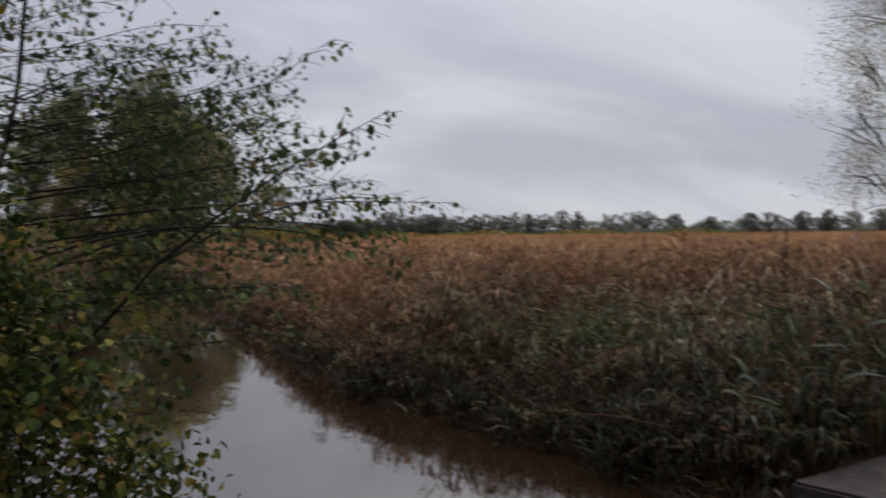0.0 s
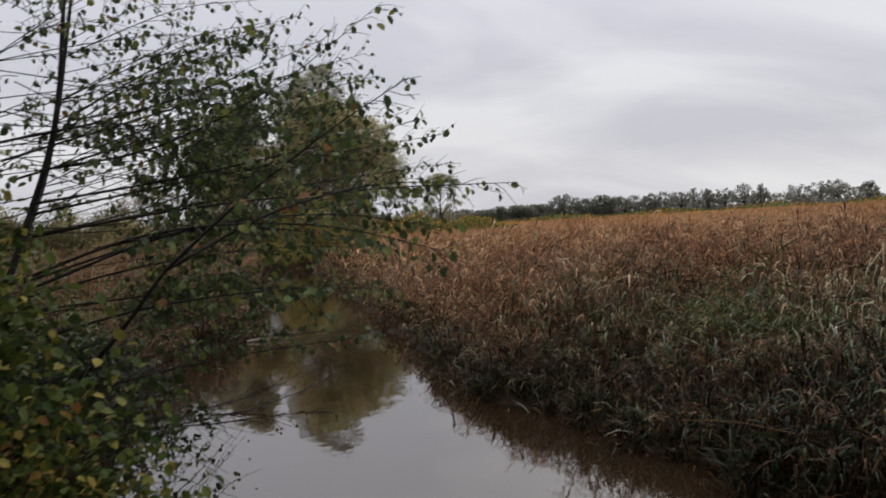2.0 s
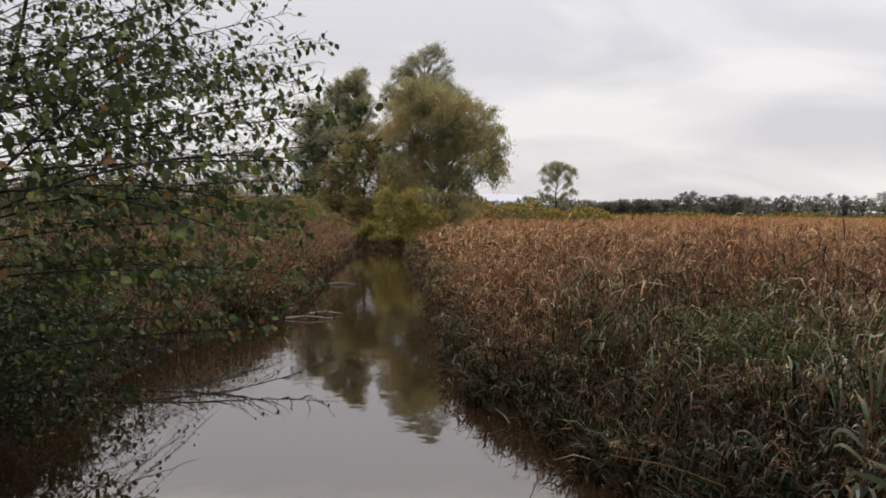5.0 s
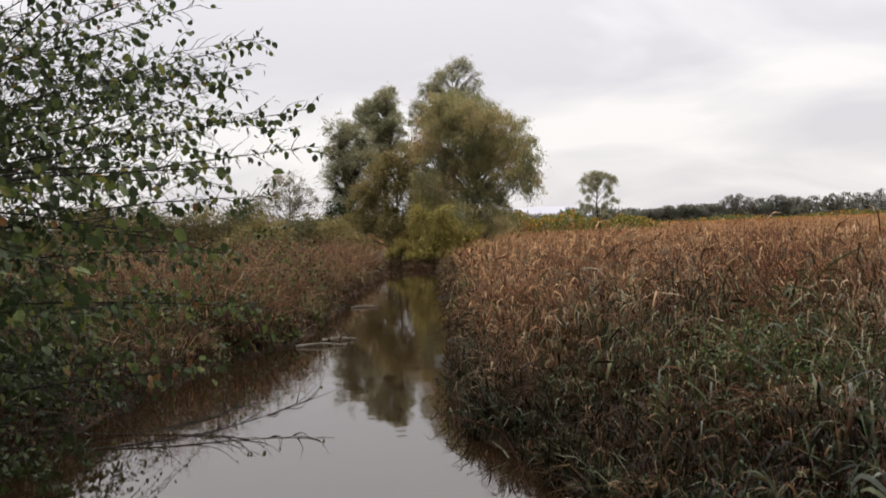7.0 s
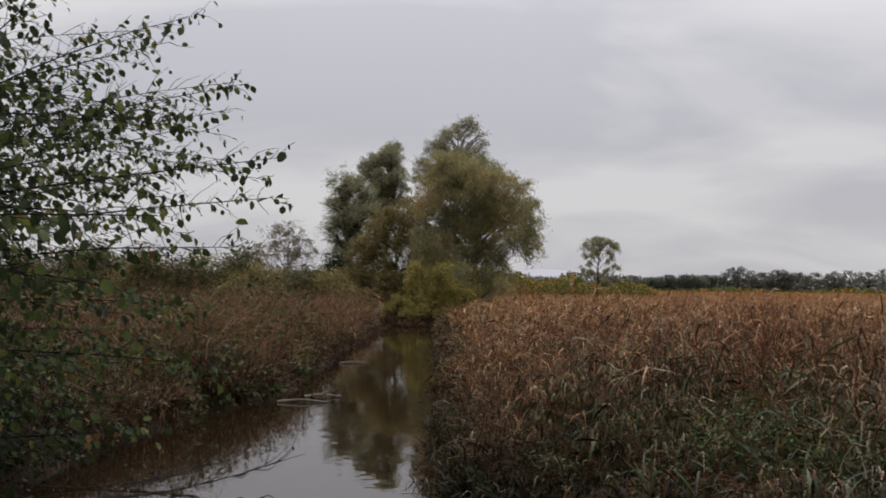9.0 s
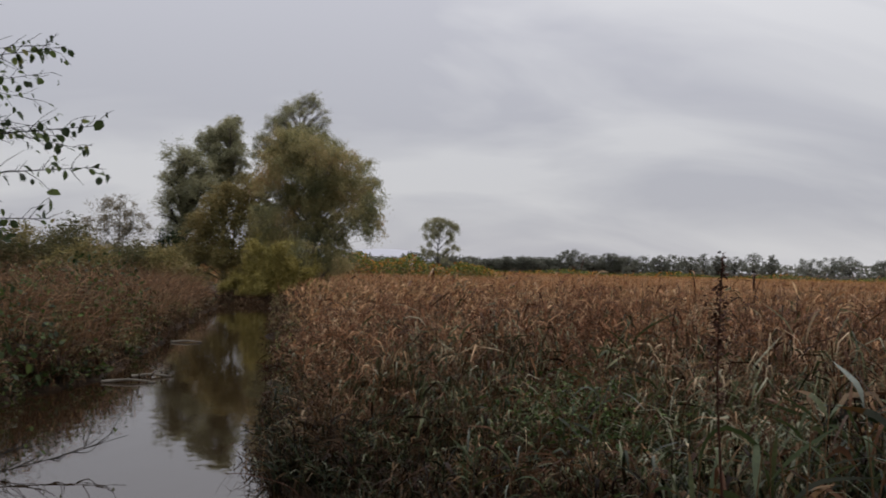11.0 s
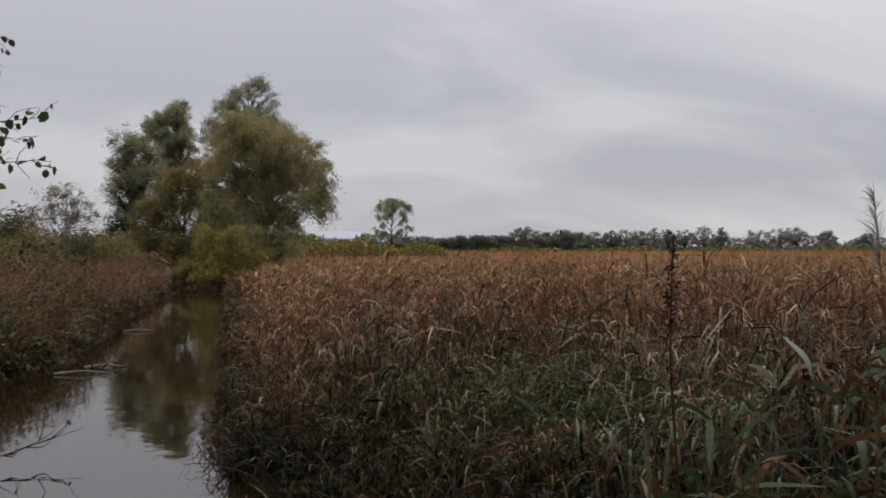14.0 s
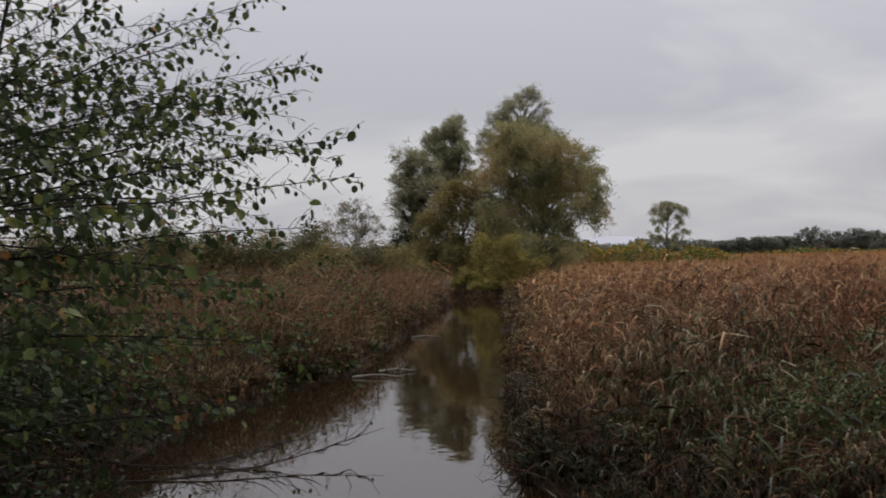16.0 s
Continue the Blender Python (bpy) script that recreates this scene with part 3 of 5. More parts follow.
reed_mops("reed_bed", X[middle], Y[middle], T[middle], (4, 9), rng, 9, 0.36, 0.0125, "tangled tan and grey-green reeds with hanging leaves", [hanging_reed, grey_reed, straw, plume_fluff, litter_shade], near_green, foot_shade=0.35, plumes=0.12, K=3)
reed_mops("reed_bed", X[beyond], Y[beyond], T[beyond], (5, 10), rng, 7, 0.28, 0.0122, "tangled autumn reeds, green low down and brown above, at the water's edge", [rust_reed, grey_reed, straw, plume_fluff, litter_shade], near_green, foot_shade=0.3, plumes=0.3, K=3)
# thin fill between the tufts
n = 3200
Y = 3.0 + 15 * rng.random(n) ** 1.1
X = right_bank(Y) + np.interp(Y, [6, 10, 18], [0.1, 0.25, 0.35]) + 5.5 * rng.random(n) ** 1.2
H = reed_top(X, Y) * rng.uniform(0.3, 0.62, n)
keep = (np.hypot(X - 0.15, Y - 0.2) > 2.9) & ~((Y < 3.4) & (X > 1.2) & (X < 1.5)) & (Y > 2.5 + 0.36 * X)
reed_zone("reed_bed", X[keep], Y[keep], H[keep], rng, 6, near_dead, 0.24, 0.0125, "low dead reeds filling the gaps between taller tufts", "reeds", [shaded_sedge, green_reed, straw, plume_fluff, litter_shade], foot_shade=1.0, K=2)
# lower tufts that hang over the water
n = 3700
Y = 3.4 + 39 * rng.random(n) ** 1.35
X = right_bank(Y) + rng.normal(np.interp(Y, [7, 11, 30], [0.42, 0.3, 0.35]), 0.15, n)
H = rng.uniform(0.1, 0.42, n)
# Edge leaves nearest the track use the shade-darkened colours.
near_edge = Y + rng.normal(0, 1.2, n) < 11.5
edge_dead = lambda x, y, z, up: 0.62 - 0.3 * (clump_noise(x, y, 2.3, 1) - 0.5)
reed_zone("bank_reeds", X[near_edge], Y[near_edge], H[near_edge], rng, 4, edge_dead, 0.3, 0.013, "short drooping reed leaves over the muddy bank", "reeds", [shaded_reed, shaded_green_reed, straw, plume_fluff, litter_shade], hang=0.6, foot_shade=0.3)
reed_zone("bank_reeds", X[~near_edge], Y[~near_edge], H[~near_edge], rng, 5, lambda x, y, z, up: 0.72 + 0 * z, 0.3, 0.014, "short tan reeds and grass along the ditch edge", "reeds", [hanging_reed, olive_grass, straw, plume_fluff, litter_shade], hang=0.6, foot_shade=0.2)
n = 1700
Y = 12 + 31 * rng.random(n)
X = left_bank(Y) - rng.normal(0.32, 0.15, n)
H = rng.uniform(0.1, 0.4, n)
reed_zone("bank_sedge", X, Y, H, rng, 6, lambda x, y, z, up: 0.7 + 0 * z, 0.3, 0.016, "short tan sedge hanging over the ditch edge", "grass", [tan_sedge, green_reed, straw, plume_fluff, litter_shade], hang=0.6, foot_shade=0.3)
# growth that closes the far end of the ditch
n = 1500
Y = 42.8 + 4.5 * rng.random(n)
X = -4.9 + 2.9 * rng.random(n)
H = rng.uniform(0.1, 0.5, n) * np.clip((Y - 42.3) / 2, 0.3, 1.2)
reed_zone("bank_reeds", X, Y, H, rng, 7, lambda x, y, z, up: 0.6 + 0 * z, 0.3, 0.02, "dark low growth where the ditch ends", "reeds", REED_MATS, K=2, foot_shade=1.3)
# the bed further out
n = 11500
Y = 12 + 38 * rng.random(n) ** 0.9
X = right_bank(Y) + 0.5 + (Y * 0.95 + 4) * rng.random(n) ** 1.25
keep = (X - right_bank(Y) > 5.2) | (Y > 16.2)
X, Y = X[keep], Y[keep]
H = np.clip(reed_top(X, Y), 0, 1.35) * rng.uniform(0.8, 1.05, len(X)) * (0.85 + 0.3 * clump_noise(X, Y, 1.1, 3))
reed_zone("reed_bed", X, Y, H, rng, 3, lambda x, y, z, up: 0.93 - 0.25 * (up < 0.5), 0.29, 0.025, "dense bed of rust-brown autumn reeds", "reeds", [far_reed, green_reed, straw, plume_fluff, litter_shade], stem_w=0.012, K=2, plumes=0.05, foot_shade=0.55)
# to the right, beside the track
n = 5000
Y = 2.4 + 11 * rng.random(n)
X = right_bank(Y) + 5.2 + 11 * rng.random(n)
H = 1.36 * rng.uniform(0.8, 1.06, n) * (0.9 + 0.2 * clump_noise(X, Y, 0.9, 3))
reed_zone("reed_bed", X, Y, H, rng, 7, lambda x, y, z, up: 0.93 - 0.3 * (z < 0.8), 0.27, 0.015, "dense bed of rust-brown autumn reeds", "reeds", REED_MATS, stem_w=0.008, K=2, plumes=0.25, foot_shade=0.9, hang=0.45)


def far_bed(name, n, y0, y1, spread_l, spread_r, rng, height, label, size, mat):
    """Reeds too far to tell apart: upright tufts."""
    Y = y0 + (y1 - y0) * rng.random(n) ** 0.8
    X = -spread_l * Y + (spread_l + spread_r) * Y * rng.random(n)
    keep = (X > right_bank(np.minimum(Y, 60)) + 0.5) | (X < left_bank(np.minimum(Y, 60)) - 9) | (Y > 70)
    X, Y = X[keep], Y[keep]
    n = len(X)
    k = 4
    P = np.repeat(np.stack([X, Y, ground_z(X, Y)], 1), k, axis=0)
    P[:, :2] += rng.normal(0, 0.25 * size, (n * k, 2))
    L = np.repeat(height * (0.82 + 0.3 * clump_noise(X, Y, 0.12, 5)), k) * rng.uniform(0.75, 1.05, n * k)
    v, f = blades(P, rng.uniform(0, 6.28, n * k), rng.uniform(1.2, 1.55, n * k), L, 0.05 * size, rng.uniform(0.0, 0.7, n * k), rng.uniform(-1.5, 1.5, n * k), K=1, profile=(1.0, 0.35))
    return put(name, np_mesh(name, v, f, [mat]), label=label, category="reeds", kind="stuff")


far_bed("reed_bed", 16000, 44, 120, 0.65, 1.05, rng, 0.95, "far rust-orange reed bed stretching to the woods", 1.3, far_reed)
far_bed("reed_bed", 12000, 110, 262, 0.65, 1.05, rng, 0.6, "far ochre reed bed stretching to the woods", 3.0, ochre_reed)
# single reeds and low sallow tufts that stand above the bed
n = 1300
Y = 16 + 75 * rng.random(n) ** 1.2
X = right_bank(np.minimum(Y, 48)) + 1.5 + Y * 0.95 * rng.random(n)
H = rng.uniform(1.2, 1.6, n) * (0.75 + 0.4 * clump_noise(X, Y, 0.15, 8))
reed_zone("reed_bed", X, Y, H, rng, 5, lambda x, y, z, up: 0.95 + 0 * z, 0.3, 0.028, "single taller reeds above the bed", "reeds", [dead_reed, green_reed, straw, plume_fluff, litter_shade], stem_w=0.012, K=2, plumes=0.7, foot_shade=0.1)


# the tan field behind the far bank
n = 6500
Y = 15 + 33 * rng.random(n) ** 0.9
X = left_bank(Y) - 7.5 - (4 + 0.75 * Y) * rng.random(n)
H = rng.uniform(0.75, 1.0, n) * (0.85 + 0.3 * clump_noise(X, Y, 0.5, 3))
reed_zone("reed_bed", X, Y, H, rng, 3, lambda x, y, z, up: 0.97 + 0 * z, 0.3, 0.028, "pale rust and tan reeds of the field behind the bank", "reeds", [far_reed, green_reed, straw, plume_fluff, litter_shade], stem_w=0.014, K=2, plumes=0.05, foot_shade=0.25)


# the left bank: rusty sedge with green herbs between
def left_top(x, y):
    d = np.clip(left_bank(y) - x, 0, 6)
    return 0.28 + (1.0 + 0.3 * np.clip((y - 15) / 10, 0, 1)) * (1 - np.exp(-d / np.interp(y, [13, 20], [1.1, 0.5])))


n = 7000
Y = 5.0 + 40 * rng.random(n) ** 1.2
X = left_bank(Y) + 0.12 - (1.0 + 7.5 * np.clip(Y / 20, 0.5, 1.2)) * rng.random(n) ** 1.3
H = left_top(X, Y) * rng.uniform(0.6, 1.05, n) * (0.6 + 0.65 * clump_noise(X, Y, 1.3, 4)) * np.clip(0.2 + 1.5 * clump_noise(X, Y, 0.5, 14), 0.25, 1.35)
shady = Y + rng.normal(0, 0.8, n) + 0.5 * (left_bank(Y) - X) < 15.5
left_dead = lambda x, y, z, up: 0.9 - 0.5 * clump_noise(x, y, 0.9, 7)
reed_zone("sedge_bank", X[shady], Y[shady], H[shady], rng, 8, left_dead, 0.28, 0.011, "sedge on the ditch bank under the alder, coloured dark for its shade", "grass", [shaded_sedge, green_reed, straw, plume_fluff, litter_shade], stem_w=0.005, K=2, foot_shade=1.1, hang=0.5)
reed_zone("sedge_bank", X[~shady], Y[~shady], H[~shady], rng, 5, lambda x, y, z, up: 0.95 - 0.5 * clump_noise(x, y, 0.9, 7), 0.30, 0.013, "matted tan and olive sedge and grass on the ditch bank", "grass", [tan_sedge, green_reed, straw, plume_fluff, litter_shade], stem_w=0.006, K=2, foot_shade=0.9, plumes=0.06, hang=0.4)
# arching tussocks of dry sedge along both banks
def tussocks(X, Y, size, each, rng, mats, share, label):
    """Fountains of bent blades, each from its own foot, as one mass."""
    n = len(X)
    who = np.repeat(np.arange(n), each)
    m = len(who)
    P = np.stack([X[who] + rng.normal(0, 0.09, m) * size[who], Y[who] + rng.normal(0, 0.09, m) * size[who], ground_z(X, Y)[who] - 0.02], 1)
    az = rng.uniform(0, 6.28, m)
    el = rng.normal(1.25, 0.22, m)
    L = size[who] * rng.uniform(0.55, 1.35, m)
    pick = rng.random(m) < share
    pieces = []
    for mask, slot in ((pick, 1), (~pick, 0)):
        v, f = blades(P[mask], az[mask], el[mask], L[mask], rng.uniform(0.008, 0.019, mask.sum()), rng.uniform(1.0, 2.7, mask.sum()), rng.uniform(-1, 1, mask.sum()), K=3, bend=1.5)
        pieces.append((v, f, slot))
    V, F, I = join(pieces)
    return put("sedge_tussocks", np_mesh("sedge_tussocks", V, F, mats, I), label=label, category="grass", kind="stuff")


n = 360
Y = 15 + 28.5 * rng.random(n)
d = 0.45 + 4.5 * rng.random(n) ** 1.5 * np.clip(Y / 20, 0.5, 1.3)
tussocks(left_bank(Y) - d, Y, rng.uniform(0.6, 1.25, n) * np.clip(0.5 + d * 0.6, 0.55, 1.35), 75, rng, [tan_sedge, sedge], 0.2, "arching tan tussocks of dry sedge on the ditch bank")
# Reddish tufts whose dark colour includes the shade over the water.
n = 260
Y = 5.5 + 11 * rng.random(n)
d = 0.1 + 2.0 * rng.random(n)
tussocks(left_bank(Y) - d, Y, rng.uniform(0.4, 0.8, n), 46, rng, [shaded_sedge, sedge], 0.25, "dark reddish sedge hanging over the shaded water")
n = 190
Y = 9 + 30 * rng.random(n) ** 1.1
tussocks(right_bank(Y) + 0.5 + np.abs(rng.normal(0.0, 0.3, n)), Y, rng.uniform(0.3, 0.6, n), 46, rng, [tan_sedge, sedge], 0.5, "tan sedge tussocks along the foot of the reeds")
# olive grass on the slope of the far bank, and ragged tufts at the near waterline
n = 560
Y = 11 + 22 * rng.random(n) ** 1.2
d = 0.2 + 3.6 * rng.random(n)
tussocks(left_bank(Y) - d, Y, rng.uniform(0.45, 0.85, n) * np.clip(0.6 + d * 0.35, 0.6, 1.3), 55, rng, [olive_grass, tan_sedge], 0.3, "olive-green grass tufts on the slope of the ditch bank")
n = 75
Y = 4.2 + 6.5 * rng.random(n)
tussocks(right_bank(Y) + rng.normal(0.12, 0.14, n), Y, rng.uniform(0.2, 0.42, n), 30, rng, [shaded_green_reed, litter_shade], 0.55, "ragged green and dark tufts standing at the waterline")
# broad-leaved herbs
n = 21000
Y = 5.0 + 19 * rng.random(n) ** 1.2
X = left_bank(Y) + 0.1 - 7.5 * rng.random(n) ** 1.3
ok = clump_noise(X, Y, 0.8, 9) + rng.normal(0, 0.07, n) > np.interp(Y, [8, 12.5], [0.72, 0.5])
X, Y = X[ok], Y[ok]
Z = ground_z(X, Y) + left_top(X, Y) * rng.uniform(0.1, 1.0, len(X)) ** 0.7 * np.clip(0.35 + 1.3 * clump_noise(X, Y, 0.5, 14), 0.3, 1.3)
n = len(X)
R = leaf_frames(rng.uniform(0, 6.28, n), rng.normal(-0.1, 0.5, n), rng.normal(0, 0.6, n))
v, f = leaves(np.stack([X, Y, Z], 1), R, rng.uniform(0.05, 0.13, n), True)
put("bank_herbs", np_mesh("bank_herbs", v, f, [herb, nettle_leaf], rng.random(n).repeat(len(LITE_TRIS)) < 0.4), label="green nettles and bramble leaves among the sedge", category="plants", kind="stuff")
n = 2700
Y = 10.5 + 12.5 * rng.random(n) ** 1.2
d = rng.uniform(0.1, 1.9, n)
ok = clump_noise(d, Y, 1.2, 4) + rng.normal(0, 0.1, n) > 0.42
X, Y = (left_bank(Y) - d)[ok], Y[ok]
n = len(X)
Z = ground_z(X, Y) + left_top(X, Y) * rng.uniform(0.35, 1.0, n)
R = leaf_frames(rng.uniform(0, 6.28, n), rng.normal(0.1, 0.5, n), rng.normal(0, 0.6, n))
v, f = leaves(np.stack([X, Y, Z], 1), R, rng.uniform(0.05, 0.11, n), True)
put("bank_herbs", np_mesh("bank_herbs", v, f, [nettle_leaf]), label="green bramble and nettle leaves along the bank top", category="plants", kind="stuff")
# green patch inside the reeds on the other bank
n = 1300
c = rng.normal(0, 1, (n, 3)) * np.array([0.34, 0.5, 0.12]) + np.array([2.05, 7.2, 0.88])
R = leaf_frames(rng.uniform(0, 6.28, n), rng.normal(0.1, 0.5, n), rng.normal(0, 0.7, n))
v, f = leaves(c, R, rng.uniform(0.02, 0.045, n), True)
put("nettle_patch", np_mesh("nettle_patch", v, f, [nettle_leaf]), label="small patch of fresh green nettles among reeds", category="plants", kind="stuff")
# short green growth along the foot of the near reeds
n = 3800
Y = 3.6 + 11 * rng.random(n)
X = right_bank(Y) + np.abs(rng.normal(0.1, 0.5, n))
P = np.stack([X, Y, ground_z(X, Y)], 1)
v, f = blades(P, rng.uniform(0, 6.28, n), rng.normal(1.1, 0.3, n), rng.uniform(0.15, 0.5, n), rng.uniform(0.006, 0.014, n), rng.uniform(0.3, 1.9, n), rng.uniform(-1, 1, n))
put("bank_grass", np_mesh("bank_grass", v, f, [shaded_green_reed]), label="green grass blades on the muddy bank", category="grass", kind="stuff")
# bent dead blades that stand in the shallow water
n = 230
Y = rng.uniform(4.0, 10.5, n)
X = right_bank(Y) + 0.05 - np.abs(rng.normal(0.0, 0.16, n))
P = np.stack([X, Y, np.full(n, -0.03)], 1)
v, f = blades(P, rng.uniform(0, 6.28, n), rng.normal(1.2, 0.25, n), rng.uniform(0.12, 0.42, n), rng.uniform(0.006, 0.012, n), rng.uniform(0.2, 2.6, n), rng.uniform(-1, 1, n), K=4)
put("emergent_reeds", np_mesh("emergent_reeds", v, f, [litter_shade]), label="dark dead reed blades standing in shallow water", category="reeds", kind="stuff")
# dead litter hanging down to the water on both banks
n = 4200
Y = 3.2 + 36 * rng.random(n) ** 1.3
side = rng.random(n) < 0.5
X = np.where(side, right_bank(Y) + rng.normal(0.0, 0.1, n), left_bank(Y) - rng.normal(0.0, 0.1, n))
P = np.stack([X, Y, np.maximum(ground_z(X, Y), 0) + rng.uniform(0.0, 0.22, n)], 1)
v, f = blades(P, np.where(side, math.pi, 0) + rng.normal(0, 1.6, n), rng.normal(0.3, 0.6, n), rng.uniform(0.06, 0.24, n), rng.uniform(0.005, 0.012, n), rng.uniform(0.5, 1.6, n), rng.uniform(-1, 1, n))
put("dead_litter", np_mesh("dead_litter", v, f, [litter_shade]), label="dead brown stems matted along the waterline", category="grass", kind="stuff")


# ---- trees ----
def tree(name, label, category, trunk_line, r0, blobs, leaf_mat, rng, n_leaves, leaf_l, leaf_w, hang=-0.5, clusters=9, group="", limbs=True, tight=0.27, bark_mat=None, twigs=6, spray=0.75, rise=0.35, sag=0.6, fullness=0.9):
    """A tree: tapered trunk, a limb into each mass of the crown with twigs, and clustered leaves with gaps."""
    base = trunk_line[0]
    root = thing(name, label, category, at=base, group=group)
    shift = np.array(base)
    line = smooth_line(trunk_line, 6)
    bk = bark_mat or bark
    V, F = tube(line - shift, r0, r0 * 0.3, 8, 0.06, rng)
    put("trunk", np_mesh("trunk", V, F, [bk], smooth=True), root)
    P = []
    total = sum(b[3] * b[4] * b[5] for b in blobs) ** 1.0
    for b in blobs:
        c, rad = np.array(b[:3]), np.array(b[3:6])
        if limbs:
            i = int(np.argmin(np.abs(line[:, 2] - max(base[2] + 0.3, c[2] - 0.9 * np.linalg.norm(c[:2] - line[len(line) // 2, :2]) - 0.3 * rad[2]))))
            start = line[i]
            mid = (start + c) / 2 + np.array([0, 0, 0.12 * np.linalg.norm(c - start)])
            pieces = []
            v, f = tube(smooth_line([start, mid, c + np.array([0, 0, rad[2] * 0.3])], 5) - shift, r0 * 0.42, r0 * 0.1, 5)
            pieces.append((v, f, 0))
            for _ in range(twigs):
                e = c + rng.normal(0, 0.55, 3) * rad
                s = start + (c - start) * rng.uniform(0.5, 1.0)
                v, f = tube(smooth_line([s, (s + e) / 2 + np.array([0, 0, 0.1 * rad[2]]), e], 3) - shift, r0 * 0.14, r0 * 0.04, 3)
                pieces.append((v, f, 0))
            V, F, I = join(pieces)
            put("branch", np_mesh("branch", V, F, [bk], smooth=True), root)
        # sprays of leaves that grow outwards and sag, some full and some thin
        mean = float(np.mean(rad))
        k = max(5, int(clusters * (rad[0] * rad[2]) ** 0.5))
        d = rng.normal(0, 1, (k, 3)) + np.array([0, -0.35, 0.25])
        d /= np.linalg.norm(d, axis=1)[:, None]
        start_at = c + d * (rng.uniform(0.05, 1.0, k) ** 0.5)[:, None] * rad * 0.8
        heading = d * np.array([1, 1, 0.6]) + np.array([0, 0, rise]) + rng.normal(0, 0.3, (k, 3))
        reach = spray * mean * rng.uniform(0.35, 1.15, k)
        share = rng.gamma(fullness, 1.0, k) * reach
        m = max(8, int(n_leaves * b[3] * b[4] * b[5] / total))
        who = rng.choice(k, m, p=share / share.sum())
        s = rng.random(m)
        P.append(start_at[who] + heading[who] * (reach[who] * s)[:, None] - np.array([0, 0, sag]) * (reach[who] * s * s)[:, None] + np.clip(rng.normal(0, 1, (m, 3)), -1.7, 1.7) * (tight * 0.36 * mean))
    P = np.concatenate(P)
    P = P[P[:, 2] > base[2] + 0.05]
    m = len(P)
    v, f = blades(P - shift, rng.uniform(0, 6.28, m), rng.normal(hang, 0.5, m), leaf_l * rng.uniform(0.6, 1.3, m), leaf_w * rng.uniform(0.6, 1.2, m), rng.uniform(0, 0.8, m), rng.uniform(-1.5, 1.5, m), K=1, profile=(0.8, 0.5))
    put("crown", np_mesh("crown", v, f, [leaf_mat]), root, kind="stuff")
    return root


def crown(rows, y, n, r0, r1, rng, deep=0.9):
    """n leafy masses spread evenly inside a crown's outline, given as rows of height, left and right edge."""
    zs = np.linspace(rows[0][0], rows[-1][0], 60)
    left = np.interp(zs, [r[0] for r in rows], [r[1] for r in rows])
    right = np.interp(zs, [r[0] for r in rows], [r[2] for r in rows])
    share = np.cumsum(right - left)
    out = []
    for k in range(n):
        i = int(np.searchsorted(share, share[-1] * (k + 0.5) / n))
        a, b = left[i], right[i]
        r = max(min(rng.uniform(r0, r1), 0.5 * (b - a)), 0.25)
        x = a + r * 0.55 + (b - a - r * 1.1) * ((k * 0.618 + rng.normal(0, 0.06)) % 1.0)
        out.append((float(x), y + rng.normal(0, deep * 0.6), float(min(zs[i], zs[-1] - 0.5 * r)), r, r * 1.1, r * rng.uniform(0.7, 1.0)))
    return out


rng = np.random.default_rng(23)
W_GROUP = "willows at the end of the ditch"
WILLOW = crown([(0.5, -3.8, 0.3), (1.8, -4.0, 0.95), (2.8, -4.2, 1.5), (3.6, -4.2, 2.1), (4.4, -4.2, 2.35), (5.05, -4.2, 2.45), (5.9, -4.2, 2.5), (6.7, -4.0, 2.0), (7.35, -3.75, 1.3), (8.1, -3.1, 0.5), (8.6, -2.3, -1.3)], 50, 92, 0.5, 0.95, rng, 1.3)
# Pale bark puts a hazy look into the limbs' colour.
tree("willow_tree", "broad yellow-green willow with drooping leaves beside the ditch", "tree", [(-0.9, 50, 0.2), (-1.0, 50, 2.0), (-0.8, 50, 4.0), (-0.9, 50, 6.5)], 0.1,
     WILLOW,
     willow_leaf, rng, 135000, 0.13, 0.037, hang=-1.0, bark_mat=pale_bark, fullness=1.5, clusters=90, group=W_GROUP, twigs=5, tight=0.36, spray=0.75, rise=0.3, sag=0.8)
tree("willow_tree", "tall thin-crowned willow behind the broad one", "tree", [(-2.0, 53.5, 0.2), (-2.1, 53.5, 4), (-1.9, 53.5, 7.5), (-2.0, 53.5, 10.2)], 0.09,
     crown([(7.0, -4.4, -1.0), (7.9, -4.4, -0.6), (8.8, -4.2, 0.1), (9.2, -3.9, 0.2), (9.8, -3.6, 0.0), (10.35, -3.1, -0.4), (10.9, -2.4, -1.0)], 53.5, 44, 0.3, 0.5, rng),
     grey_willow_leaf, rng, 25000, 0.1, 0.026, hang=-0.2, clusters=70, group=W_GROUP, bark_mat=pale_bark, twigs=24, tight=0.5, spray=0.6, rise=0.6, sag=0.3, fullness=1.2)
tree("willow_tree", "tall dark willow with an upright crown", "tree", [(-6.3, 58, 0.2), (-6.4, 58, 4), (-6.0, 58, 7), (-6.2, 58, 9.0)], 0.16,
     crown([(5.2, -7.6, -5.5), (6.0, -7.6, -5.3), (6.9, -7.7, -5.1), (7.8, -7.9, -4.9), (8.7, -8.0, -4.9), (9.5, -7.3, -5.2), (10.2, -6.6, -5.6)], 58, 30, 0.4, 0.7, rng),
     grey_willow_leaf, rng, 40000, 0.115, 0.041, hang=-0.3, clusters=60, group=W_GROUP, bark_mat=pale_bark, twigs=8, tight=0.5, spray=0.55, rise=0.5, sag=0.3, fullness=1.7)
